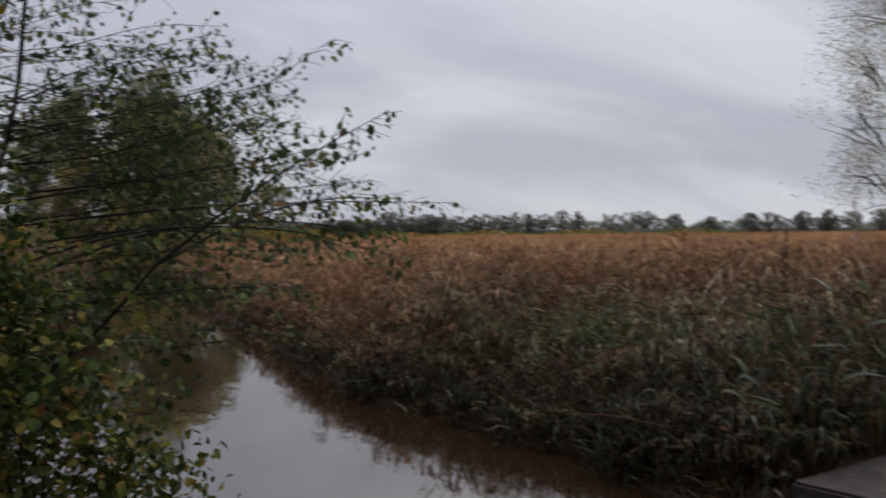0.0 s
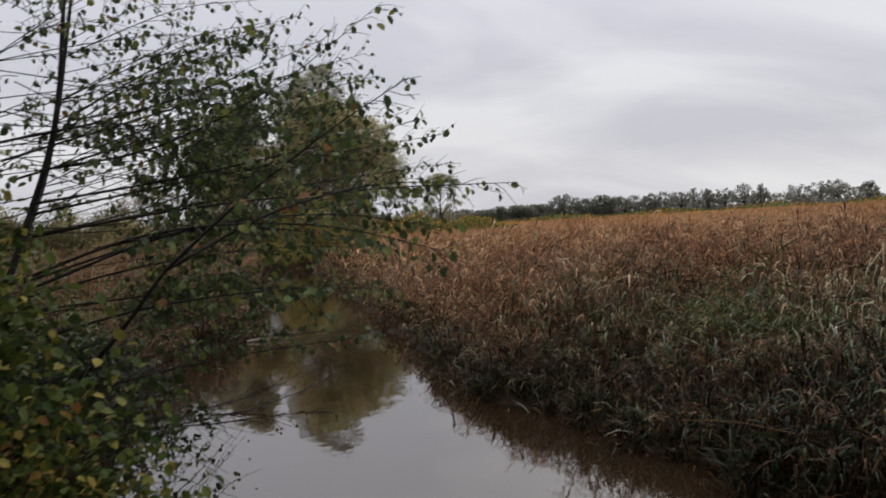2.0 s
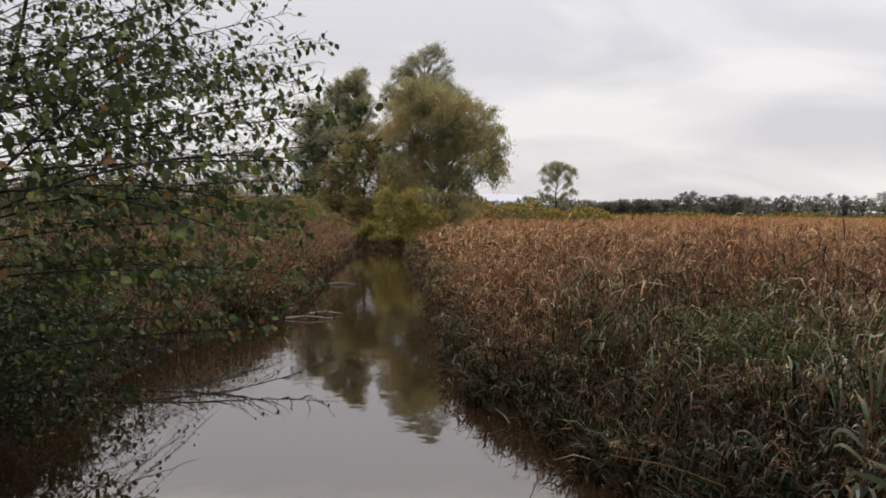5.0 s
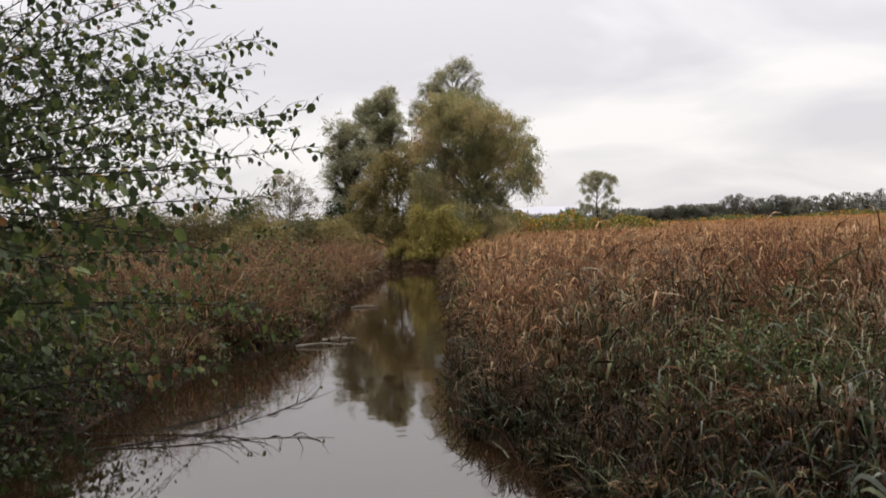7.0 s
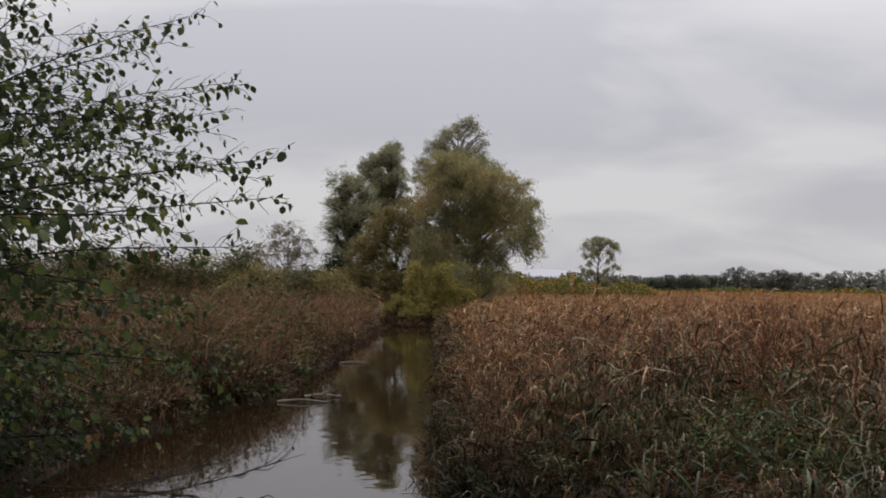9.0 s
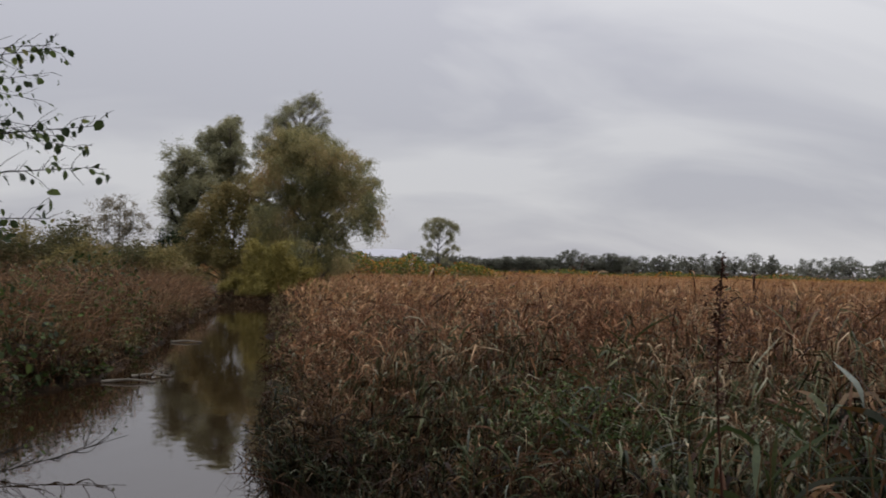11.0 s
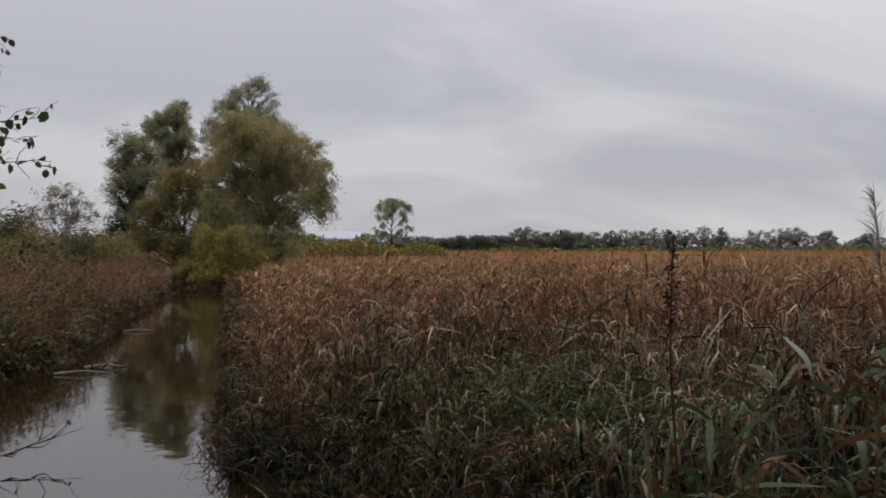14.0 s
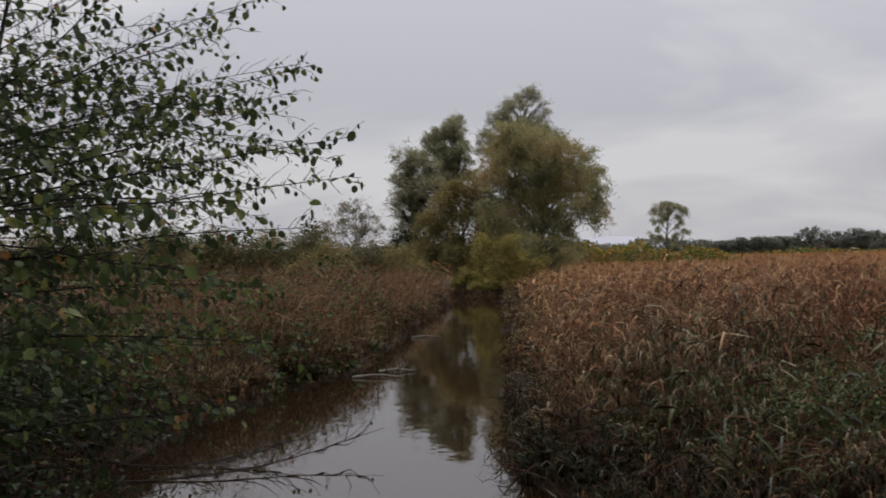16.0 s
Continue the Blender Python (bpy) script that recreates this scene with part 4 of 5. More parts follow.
tree("willow_tree", "dark-stemmed grey willow at the field edge", "tree", [(-8.1, 55, 0.2), (-8.2, 55, 2), (-8.3, 55, 4.4), (-8.6, 55, 6.8)], 0.24,
     crown([(2.5, -9.3, -7.2), (3.6, -9.5, -7.1), (5.05, -9.8, -6.6), (6.3, -9.7, -6.5), (7.2, -9.3, -6.7), (8.05, -8.5, -7.6)], 55, 34, 0.4, 0.8, rng),
     grey_willow_leaf, rng, 31000, 0.115, 0.039, hang=-0.3, clusters=45, group=W_GROUP, twigs=16, tight=0.5, spray=0.6, rise=0.5, sag=0.3, fullness=1.7)
tree("willow_bush", "olive-brown willow scrub between the taller willows", "bush", [(-5.0, 51, 0.2), (-5.1, 51, 2), (-5.0, 51, 4)], 0.12,
     [(-5.7, 51, 3.7, 1.4, 1.4, 1.3), (-4.6, 51, 5.0, 1.1, 1.2, 1.2), (-5.2, 50.5, 1.8, 1.6, 1.4, 1.4), (-6.7, 51.5, 2.4, 1.2, 1.2, 1.3), (-3.9, 50.5, 3.2, 1.0, 1.2, 1.3), (-5.5, 51, 5.2, 0.9, 1, 0.9), (-7.2, 51.5, 1.2, 1.1, 1.1, 1.0), (-6.3, 51, 3.6, 1.0, 1.0, 1.0), (-4.4, 50, 1.3, 1.2, 1.0, 1.2), (-7.9, 52, 2.0, 0.9, 0.9, 0.9), (-4.2, 50.5, 4.3, 0.9, 1.0, 1.0), (-3.7, 50.3, 2.0, 0.9, 1.0, 1.2), (-6.0, 51, 4.6, 0.7, 0.9, 0.8), (-4.1, 50.6, 5.5, 0.8, 0.9, 0.9), (-3.7, 50.6, 6.3, 0.6, 0.7, 0.7)],
     brown_bush_leaf, rng, 54000, 0.125, 0.045, hang=-0.2, clusters=55, group=W_GROUP, tight=0.42, spray=0.6)
tree("willow_bush", "rounded yellow-green willow bush over the water's end", "bush", [(-2.8, 46.2, 0.05), (-2.8, 46.2, 1.0), (-2.7, 46.2, 2.2)], 0.09,
     [(-2.7, 46.2, 1.8, 1.5, 1.4, 1.25), (-3.6, 46.2, 1.1, 1.1, 1.1, 1.0), (-1.7, 46.2, 1.1, 1.2, 1.1, 1.1), (-2.7, 45.8, 0.8, 1.6, 1.2, 0.8), (-4.4, 46.3, 0.5, 0.8, 1.0, 0.6), (-0.9, 46.3, 0.6, 0.9, 1.0, 0.7), (-2.9, 45.0, 0.5, 1.3, 0.8, 0.5), (-3.9, 45.0, 0.4, 0.8, 0.7, 0.4)],
     yellow_bush_leaf, rng, 30000, 0.155, 0.04, hang=0.5, clusters=40, group=W_GROUP, spray=0.45, rise=0.7, sag=0.2, tight=0.35)
tree("willow_bush", "low dark green bush at the foot of the grey willow", "bush", [(-8.4, 53, 0.2), (-8.4, 53, 1.2), (-8.5, 53, 2.4)], 0.08,
     [(-8.4, 53, 2.6, 0.9, 0.9, 0.9), (-9.2, 53, 1.7, 1.0, 0.9, 0.9), (-7.7, 53, 1.7, 0.8, 0.9, 0.9), (-8.5, 52.6, 1.0, 1.2, 0.9, 0.7)],
     herb, rng, 14000, 0.13, 0.06, hang=-0.3, clusters=40, group=W_GROUP, tight=0.5, spray=0.5)
tree("bare_bush", "pale half-bare bush with thin twigs", "bush", [(-10.4, 49, 0.2), (-10.4, 49, 2.0), (-10.3, 49, 4.2)], 0.07,
     [(-10.4, 49, 4.4, 1.0, 1.0, 0.9), (-11.2, 49, 3.5, 0.9, 0.9, 0.9), (-9.6, 49, 3.6, 0.9, 0.9, 1.0), (-10.3, 49, 2.8, 1.4, 1.0, 0.9)],
     pale_leaf, rng, 5200, 0.1, 0.045, clusters=30, twigs=26, bark_mat=pale_bark)
for i in range(22):
    x, y = -7.0 - 1.05 * i + rng.normal(0, 0.25), 42 + 0.36 * i + rng.normal(0, 1.0)
    h = rng.uniform(2.4, 2.7) if i < 4 else rng.uniform(3.2, 3.9)
    tree("hedge_bush", "olive-brown field-edge bush losing its leaves", "bush", [(x, y, 0.15), (x + 0.1, y, h * 0.5), (x, y, h * 0.8)], 0.05,
         [(x, y, h * 0.66, 1.1, 1.1, h * 0.32), (x + 0.7, y, h * 0.42, 0.9, 0.9, h * 0.34), (x - 0.7, y, h * 0.45, 0.9, 0.9, h * 0.34)],
         hedge_leaf if i % 3 else brown_bush_leaf, rng, 4600, 0.15, 0.06, hang=0.2, clusters=34, group="field-edge bushes", twigs=6, tight=0.6, spray=0.6, fullness=1.6)
# dark bushes on the shaded bank
for x, y, h in ((-4.85, 9.3, 1.15), (-4.95, 8.0, 1.1), (-5.9, 9.2, 1.2)):
    tree("alder_bush", "dark green alder bush on the shaded ditch bank", "bush", [(x, y, 0.15), (x + 0.05, y, h * 0.5), (x, y, h * 0.75)], 0.02,
         [(x, y, h * 0.62, 0.6, 0.6, h * 0.36), (x + 0.45, y - 0.1, h * 0.4, 0.5, 0.5, h * 0.32), (x - 0.45, y + 0.2, h * 0.42, 0.5, 0.5, h * 0.34), (x + 0.1, y - 0.4, h * 0.36, 0.5, 0.5, h * 0.3)],
         herb, rng, 2600, 0.07, 0.055, hang=-0.4, clusters=40, group="bushes on the shaded bank", twigs=8, tight=0.5)
tree("alder_bush", "dark low alder bough leaning over the ditch", "bush", [(-4.75, 5.8, 0.1), (-4.2, 5.9, 0.45), (-3.5, 6.1, 0.6)], 0.02,
     [(-3.65, 6.1, 0.6, 0.5, 0.5, 0.42), (-3.25, 6.3, 0.42, 0.35, 0.4, 0.3), (-4.1, 5.9, 0.75, 0.5, 0.5, 0.5), (-3.55, 5.7, 0.9, 0.4, 0.4, 0.33), (-4.4, 6.3, 0.6, 0.5, 0.5, 0.5)],
     herb, rng, 2600, 0.05, 0.042, hang=-0.4, clusters=60, group="bushes on the shaded bank", twigs=10, tight=0.5, fullness=1.5)
# the lone tree far out in the field
tree("lone_tree", "slim forked tree with a sparse tufted crown in the open field", "tree", [(11.6, 110, 0.2), (11.7, 110, 2.2), (11.7, 110, 4.2), (12.0, 110, 6.2)], 0.11,
     [(11.0, 110, 6.6, 0.9, 0.8, 0.65), (11.9, 110, 7.05, 0.75, 0.7, 0.45), (10.3, 110, 6.2, 0.55, 0.6, 0.5), (13.4, 110, 6.35, 0.65, 0.7, 0.65), (12.9, 110, 6.8, 0.5, 0.6, 0.45), (13.1, 110, 5.5, 0.45, 0.6, 0.5), (13.6, 110, 4.0, 0.6, 0.6, 0.35), (12.8, 110, 3.6, 0.55, 0.6, 0.4), (10.2, 110, 3.7, 0.65, 0.6, 0.35), (11.0, 110, 3.2, 0.55, 0.6, 0.45), (11.4, 110, 5.5, 0.5, 0.6, 0.5), (10.6, 110, 5.3, 0.5, 0.6, 0.5), (12.2, 110, 6.2, 0.5, 0.6, 0.5), (13.0, 110, 4.8, 0.5, 0.6, 0.4), (10.8, 110, 4.4, 0.4, 0.6, 0.35), (12.3, 110, 2.6, 0.6, 0.6, 0.5)],
     grey_willow_leaf, rng, 9500, 0.2, 0.05, hang=-1.1, clusters=34, twigs=8, tight=0.6, spray=0.9, rise=0.3, sag=1.0)
# thin-leaved tree beside the track
tree("birch_tree", "slender tree with thin grey-green leaves beside the reeds", "tree", [(27.6, 30, 0.2), (27.4, 30, 4), (27.5, 30, 8), (27.3, 30, 12)], 0.2,
     [(25.0, 30, 8.6, 1.7, 1.6, 1.6), (26.2, 30, 10.8, 1.9, 1.8, 1.6), (24.9, 30, 6.3, 1.2, 1.4, 1.2), (25.4, 30, 4.1, 1.7, 1.6, 1.2), (27.6, 30, 6.3, 2.0, 2.0, 2.2), (27.8, 30, 11.6, 2.0, 2, 2), (27.4, 30, 3.0, 1.6, 1.6, 1.4)],
     grey_willow_leaf, rng, 24000, 0.11, 0.04, hang=-0.4, clusters=40, twigs=16, tight=0.6, spray=0.9)

# the wood across the reed bed, tree by tree: bearing in degrees, height, half width, how open its crown is
def far_tree(bearing, h, w, thin, rng):
    """A tree of the far wood: a trunk that forks and a crown of rounded leafy masses, open underneath where it is half bare."""
    d = 262 + rng.uniform(-5, 8)
    x, y = math.tan(radians(bearing)) * d, d
    root = thing("field_tree", "distant half-bare tree with a thin domed crown" if thin else "distant full grey-green tree in the wood across the reeds", "tree", at=(x, y, 0.2), group="trees of the far wood")
    V, F = tube(smooth_line([(0, 0, 0), (0.15, 0, h * 0.35), (0, 0, h * 0.8)], 5), 0.2, 0.06, 6)
    put("trunk", np_mesh("trunk", V, F, [bark], smooth=True), root)
    lo = rng.uniform(0.26, 0.42) if thin else 0.06
    w = w * (rng.uniform(1.25, 1.75) if thin else 1.15)
    rows = [(h * (lo + (1 - lo) * u), -w * q, w * q) for u, q in ((0, 0.55), (0.25, 0.95), (0.5, 1.0), (0.75, 0.8), (1, 0.25))]
    masses = [(m[0], m[1], m[2], m[3]) for m in crown(rows, 0, 20 if thin else 30, w * 0.18, w * (0.26 if thin else 0.36), rng, 1.5)]
    P, twigs = [], []
    for cx, cy, cz, r in masses:
        m = int((52 if thin else 85) * r * r) + 10
        e = rng.normal(0, 1, (m, 3))
        e /= np.linalg.norm(e, axis=1)[:, None]
        P.append(np.array((cx, cy, cz)) + e * (rng.random(m) ** 0.4)[:, None] * np.array((r, r, r * 0.72)))
        v, f = tube(smooth_line([(0, 0, h * rng.uniform(0.2, 0.4)), (cx * 0.55, cy * 0.5, cz * 0.72), (cx, cy, cz)], 3), 0.085, 0.03, 4)
        twigs.append((v, f, 0))
    V, F, I = join(twigs)
    put("branch", np_mesh("branch", V, F, [bark]), root)
    P = np.concatenate(P)
    P = P[P[:, 2] > 0.1]
    m = len(P)
    v, f = blades(P, rng.uniform(0, 6.28, m), rng.normal(-0.1, 0.5, m), rng.uniform(0.25, 0.5, m), rng.uniform(0.14, 0.28, m), 0.4, rng.uniform(-1.5, 1.5, m), K=1, profile=(0.8, 0.5))
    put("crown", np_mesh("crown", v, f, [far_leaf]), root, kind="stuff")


FAR = [(6.7, 4.2, 3.0, 0), (8.0, 4.4, 3.4, 0), (9.0, 3.8, 3.2, 0), (10.0, 4.4, 4.2, 0), (11.2, 4.7, 4.4, 0), (12.3, 4.5, 4.0, 0), (13.0, 4.0, 2.6, 0), (13.85, 7.1, 4.0, 0), (15.1, 5.6, 3.2, 0), (16.1, 6.2, 4.2, 0), (17.0, 5.8, 3.4, 0), (18.1, 6.0, 2.8, 1), (18.9, 6.2, 2.7, 0), (19.7, 6.5, 2.6, 1), (20.6, 6.0, 2.4, 1), (21.3, 7.0, 2.8, 1), (22.1, 6.4, 2.2, 0), (23.0, 6.4, 2.4, 1), (24.1, 7.5, 2.8, 1), (25.0, 7.1, 2.2, 0), (27.0, 6.3, 3.2, 1), (28.1, 7.0, 3.0, 1), (29.0, 7.2, 2.8, 1), (30.6, 6.3, 2.8, 0), (32.6, 5.5, 3.2, 0), (34.8, 6.6, 3.4, 0), (35.8, 6.8, 3.2, 1), (37.6, 7.0, 3.6, 0), (38.9, 7.6, 3.4, 0), (40.2, 7.0, 4.0, 1), (41.6, 7.8, 4.0, 0), (43.0, 7.0, 4.0, 0), (44.5, 7.6, 4.5, 0)]
for bearing, h, w, thin in FAR:
    far_tree(bearing, h, w, thin, rng)
n = 24000
a = np.radians(-34 + 80 * rng.random(n))
d = 268 + rng.normal(0, 4, n)
hh = 2.1 + 2.6 * clump_noise(np.degrees(a), 0 * a, 0.9, 3) + 1.2 * clump_noise(np.degrees(a), 0 * a, 3.1, 5)
P = np.stack([np.tan(a) * d, d, rng.random(n) * hh], 1)
v, f = blades(P, rng.uniform(0, 6.28, n), rng.normal(0.3, 0.6, n), 0.9, 0.5, 0.3, rng.uniform(-1.5, 1.5, n), K=1, profile=(0.8, 0.5))
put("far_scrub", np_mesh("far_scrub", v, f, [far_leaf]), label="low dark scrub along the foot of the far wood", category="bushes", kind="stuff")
# bramble thicket with orange leaves beyond the reeds
n = 15000
X = rng.uniform(-1.5, 16, n)
Y = 88 + rng.normal(0, 2.0, n) + 0.3 * X
top = 2.75 - 0.045 * X + 0.35 * np.sin(X * 1.1) + 0.2 * np.sin(X * 2.7 + 1) - 0.05 * np.clip(X - 6, 0, 20)
P = np.stack([X, Y, rng.random(n) ** 0.7 * top], 1)
v, f = blades(P, rng.uniform(0, 6.28, n), rng.normal(0.2, 0.5, n), 0.2, 0.12, 0.5, rng.uniform(-1.3, 1.3, n), K=1, profile=(0.9, 0.5))
put("bramble_thicket", np_mesh("bramble_thicket", v, f, [bramble_leaf]), label="green and orange bramble thicket beyond the reeds", category="bushes", kind="stuff")
n = 5000
a = np.radians(5 + 30 * rng.random(n))
d = rng.uniform(225, 250, n)
P = np.stack([np.tan(a) * d, d, rng.random(n) * (1.2 + 0.5 * np.sin(a * 60))], 1)
v, f = blades(P, rng.uniform(0, 6.28, n), rng.normal(0.4, 0.5, n), 0.6, 0.35, 0.5, rng.uniform(-1.3, 1.3, n), K=1, profile=(0.9, 0.5))
put("bramble_strip", np_mesh("bramble_strip", v, f, [bramble_leaf]), label="strip of orange and yellow autumn shrubs at the field's end", category="bushes", kind="stuff")

# dark unseen tree belt closing the walker's back, added to block light there
n = 26000
X = rng.uniform(-36, 30, n)
P = np.stack([X, -8.5 + rng.normal(0, 0.9, n), rng.random(n) ** 0.85 * (10.5 + 4.0 * clump_noise(X, 0 * X, 0.35, 8))], 1)
v, f = blades(P, rng.uniform(0, 6.28, n), rng.normal(-0.3, 0.6, n), 0.5, 0.34, 0.5, rng.uniform(-1.4, 1.4, n), K=1, profile=(0.9, 0.5))
put("light_block_hedge", np_mesh("light_block_hedge", v, f, [alder_leaf]), label="unseen dense dark green hedge behind the track, added to block light", category="hedge", kind="stuff")


# Unseen thicket on the left, added to keep light off the bank.
n = 16000
a = rng.random(n)
P = np.stack([-13.5 + 3.6 * a + rng.normal(0, 0.8, n), -8 + 17 * a, rng.random(n) ** 0.85 * (7.5 + 3.0 * clump_noise(20 * a, 0 * a, 0.35, 4))], 1)
v, f = blades(P, rng.uniform(0, 6.28, n), rng.normal(-0.3, 0.6, n), 0.45, 0.3, 0.5, rng.uniform(-1.4, 1.4, n), K=1, profile=(0.9, 0.5))
put("light_block_thicket", np_mesh("light_block_thicket", v, f, [alder_leaf]), label="unseen dark alder thicket beside the ditch, added to block light", category="thicket", kind="stuff")


# ---- the alder over the water ----
rng = np.random.default_rng(37)
ALDER = thing("alder_tree", "multi-stemmed alder with long branches and dark green leaves over the ditch", "tree", at=(-4.4, 4.4, 0.3))
A0 = np.array((-4.4, 4.4, 0.3))
STEMS = [
    [(-4.4, 4.4, 0.2), (-4.25, 4.7, 1.3), (-4.08, 4.9, 2.4), (-3.98, 4.9, 3.6), (-3.95, 5.0, 5.6)],
    [(-4.3, 4.4, 0.2), (-4.0, 4.5, 1.3), (-3.72, 4.6, 2.1), (-3.52, 4.6, 2.7), (-3.43, 4.7, 3.6), (-3.35, 4.8, 5.0)],
    [(-4.3, 4.2, 0.2), (-3.7, 3.5, 0.8), (-3.0, 3.1, 1.4), (-2.64, 2.92, 1.8)],
    [(-4.5, 4.8, 0.2), (-4.3, 5.6, 1.4), (-4.1, 6.6, 2.6), (-3.9, 7.0, 4.2)],
]
for s, r in zip(STEMS, (0.042, 0.024, 0.02, 0.03)):
    V, F = tube(smooth_line(s, 6) - A0, r, r * 0.45, 8, 0.05, rng)
    put("trunk", np_mesh("trunk", V, F, [bark], smooth=True), ALDER)
# boughs: foot, tip, and how far the middle is bowed up
BOUGHS_LOW = [
    (-3.5, 3.35, 1.75, -1.29, 2.8, 1.8, 0.23),
    (-3.5, 3.9, 2.0, -0.92, 3.1, 2.13, 0.06),
    (-2.64, 2.92, 1.8, -1.5, 2.45, 2.58, 0.05),
    (-3.6, 4.5, 2.4, -1.49, 3.9, 3.23, -0.22),
    (-3.7, 4.6, 2.2, -1.22, 4.4, 2.61, -0.04),
    (-3.9, 4.7, 2.6, -1.83, 4.0, 3.05, -0.08),
    (-3.9, 4.7, 0.9, -1.63, 5.0, 1.19, 0.06),
    (-3.6, 4.1, 1.4, -1.71, 3.8, 1.6, 0.09),
]
BOUGHS_OUTER = [
    (-4.0, 6.9, 3.0, -2.02, 7.0, 3.83, 0.1),
    (-4.0, 5.3, 2.4, -1.4, 6.0, 3.13, 0.02),
    (-3.8, 5.0, 2.15, -1.02, 5.16, 2.57, 0.02),
    (-3.8, 5.0, 2.0, -0.97, 5.05, 2.36, 0.03),
    (-3.9, 5.0, 1.7, -1.23, 5.2, 2.11, 0.12),
    (-3.9, 5.1, 1.6, -1.53, 5.3, 1.8, 0.11),
    (-3.4, 4.9, 1.9, -1.44, 5.0, 1.79, 0.14),
    (-3.9, 5.2, 1.5, -1.34, 5.4, 1.47, 0.07),
    (-3.3, 3.2, 1.75, -1.28, 3.3, 1.92, 0.19),
    (-2.64, 2.92, 1.8, -1.23, 3.4, 2.16, 0.13),
    (-3.95, 4.9, 2.5, -1.55, 5.0, 3.13, 0.01),
]
BRANCHES = []
for x0, y0, z0, x1, y1, z1, bow in BOUGHS_LOW + BOUGHS_OUTER:
    BRANCHES.append([(x0 + (x1 - x0) * t, y0 + (y1 - y0) * t, z0 + (z1 - z0) * t + bow * math.sin(math.pi * t)) for t in (0, 0.35, 0.7, 1)])
for i in range(42):
    stem = smooth_line(STEMS[(0, 1, 3, 0, 1)[i % 5]], 6)
    s = stem[int(len(stem) * rng.uniform(0.45, 0.98))]
    reach = rng.uniform(0.7, 1.9)
    turn = rng.normal(-0.1, 0.55) if i < 33 else rng.uniform(-2.6, 2.6)
    e = s + np.array([math.cos(turn) * reach, math.sin(turn) * reach, rng.uniform(-0.15, 0.35)])
    e[0] = min(e[0], -1.85 - 0.4 * max(0, e[2] - 2.4))
    BRANCHES.append([tuple(s), tuple((s * 2 + e) / 3 + np.array([0, 0, 0.06])), tuple((s + e * 2) / 3 + np.array([0, 0, 0.08])), tuple(e)])
# low boughs that hang their leaves before the far bank
for i in range(10):
    s = np.array((-4.1 + rng.normal(0, 0.1), 4.7 + rng.uniform(-0.2, 0.9), rng.uniform(0.9, 1.8)))
    e = np.array((rng.uniform(-2.3, -1.25), s[1] + rng.uniform(0.0, 0.7), rng.uniform(1.15, 1.8)))
    BRANCHES.append([tuple(s), tuple((s * 2 + e) / 3 + np.array([0, 0, 0.08])), tuple((s + e * 2) / 3 + np.array([0, 0, 0.1])), tuple(e)])
# boughs inside the outline of the crown
for i in range(30):
    s = np.array((-4.0 + rng.normal(0, 0.15), 4.6 + rng.uniform(-0.3, 1.6), rng.uniform(1.8, 3.2)))
    z = rng.uniform(1.95, 3.3)
    e = np.array((rng.uniform(-2.3, -1.2) - 0.4 * max(0, z - 2.5), s[1] + rng.uniform(-0.2, 0.6), z))
    BRANCHES.append([tuple(s), tuple((s * 2 + e) / 3 + np.array([0, 0, -0.03])), tuple((s + e * 2) / 3 + np.array([0, 0, 0.03])), tuple(e)])
# boughs over the bank behind the stems
for i in range(14):
    s = np.array((-4.5 + rng.normal(0, 0.2), rng.uniform(5.6, 7.5), rng.uniform(2.0, 4.2)))
    e = np.array((rng.uniform(-6.2, -4.3), s[1] + rng.uniform(0.8, 3.0), s[2] + rng.uniform(-0.2, 0.6)))
    BRANCHES.append([tuple(s), tuple((s * 2 + e) / 3 + np.array([0, 0, 0.05])), tuple((s + e * 2) / 3 + np.array([0, 0, 0.05])), tuple(e)])
leaf_P, leaf_az, leaf_el = [], [], []
twig_pieces = []
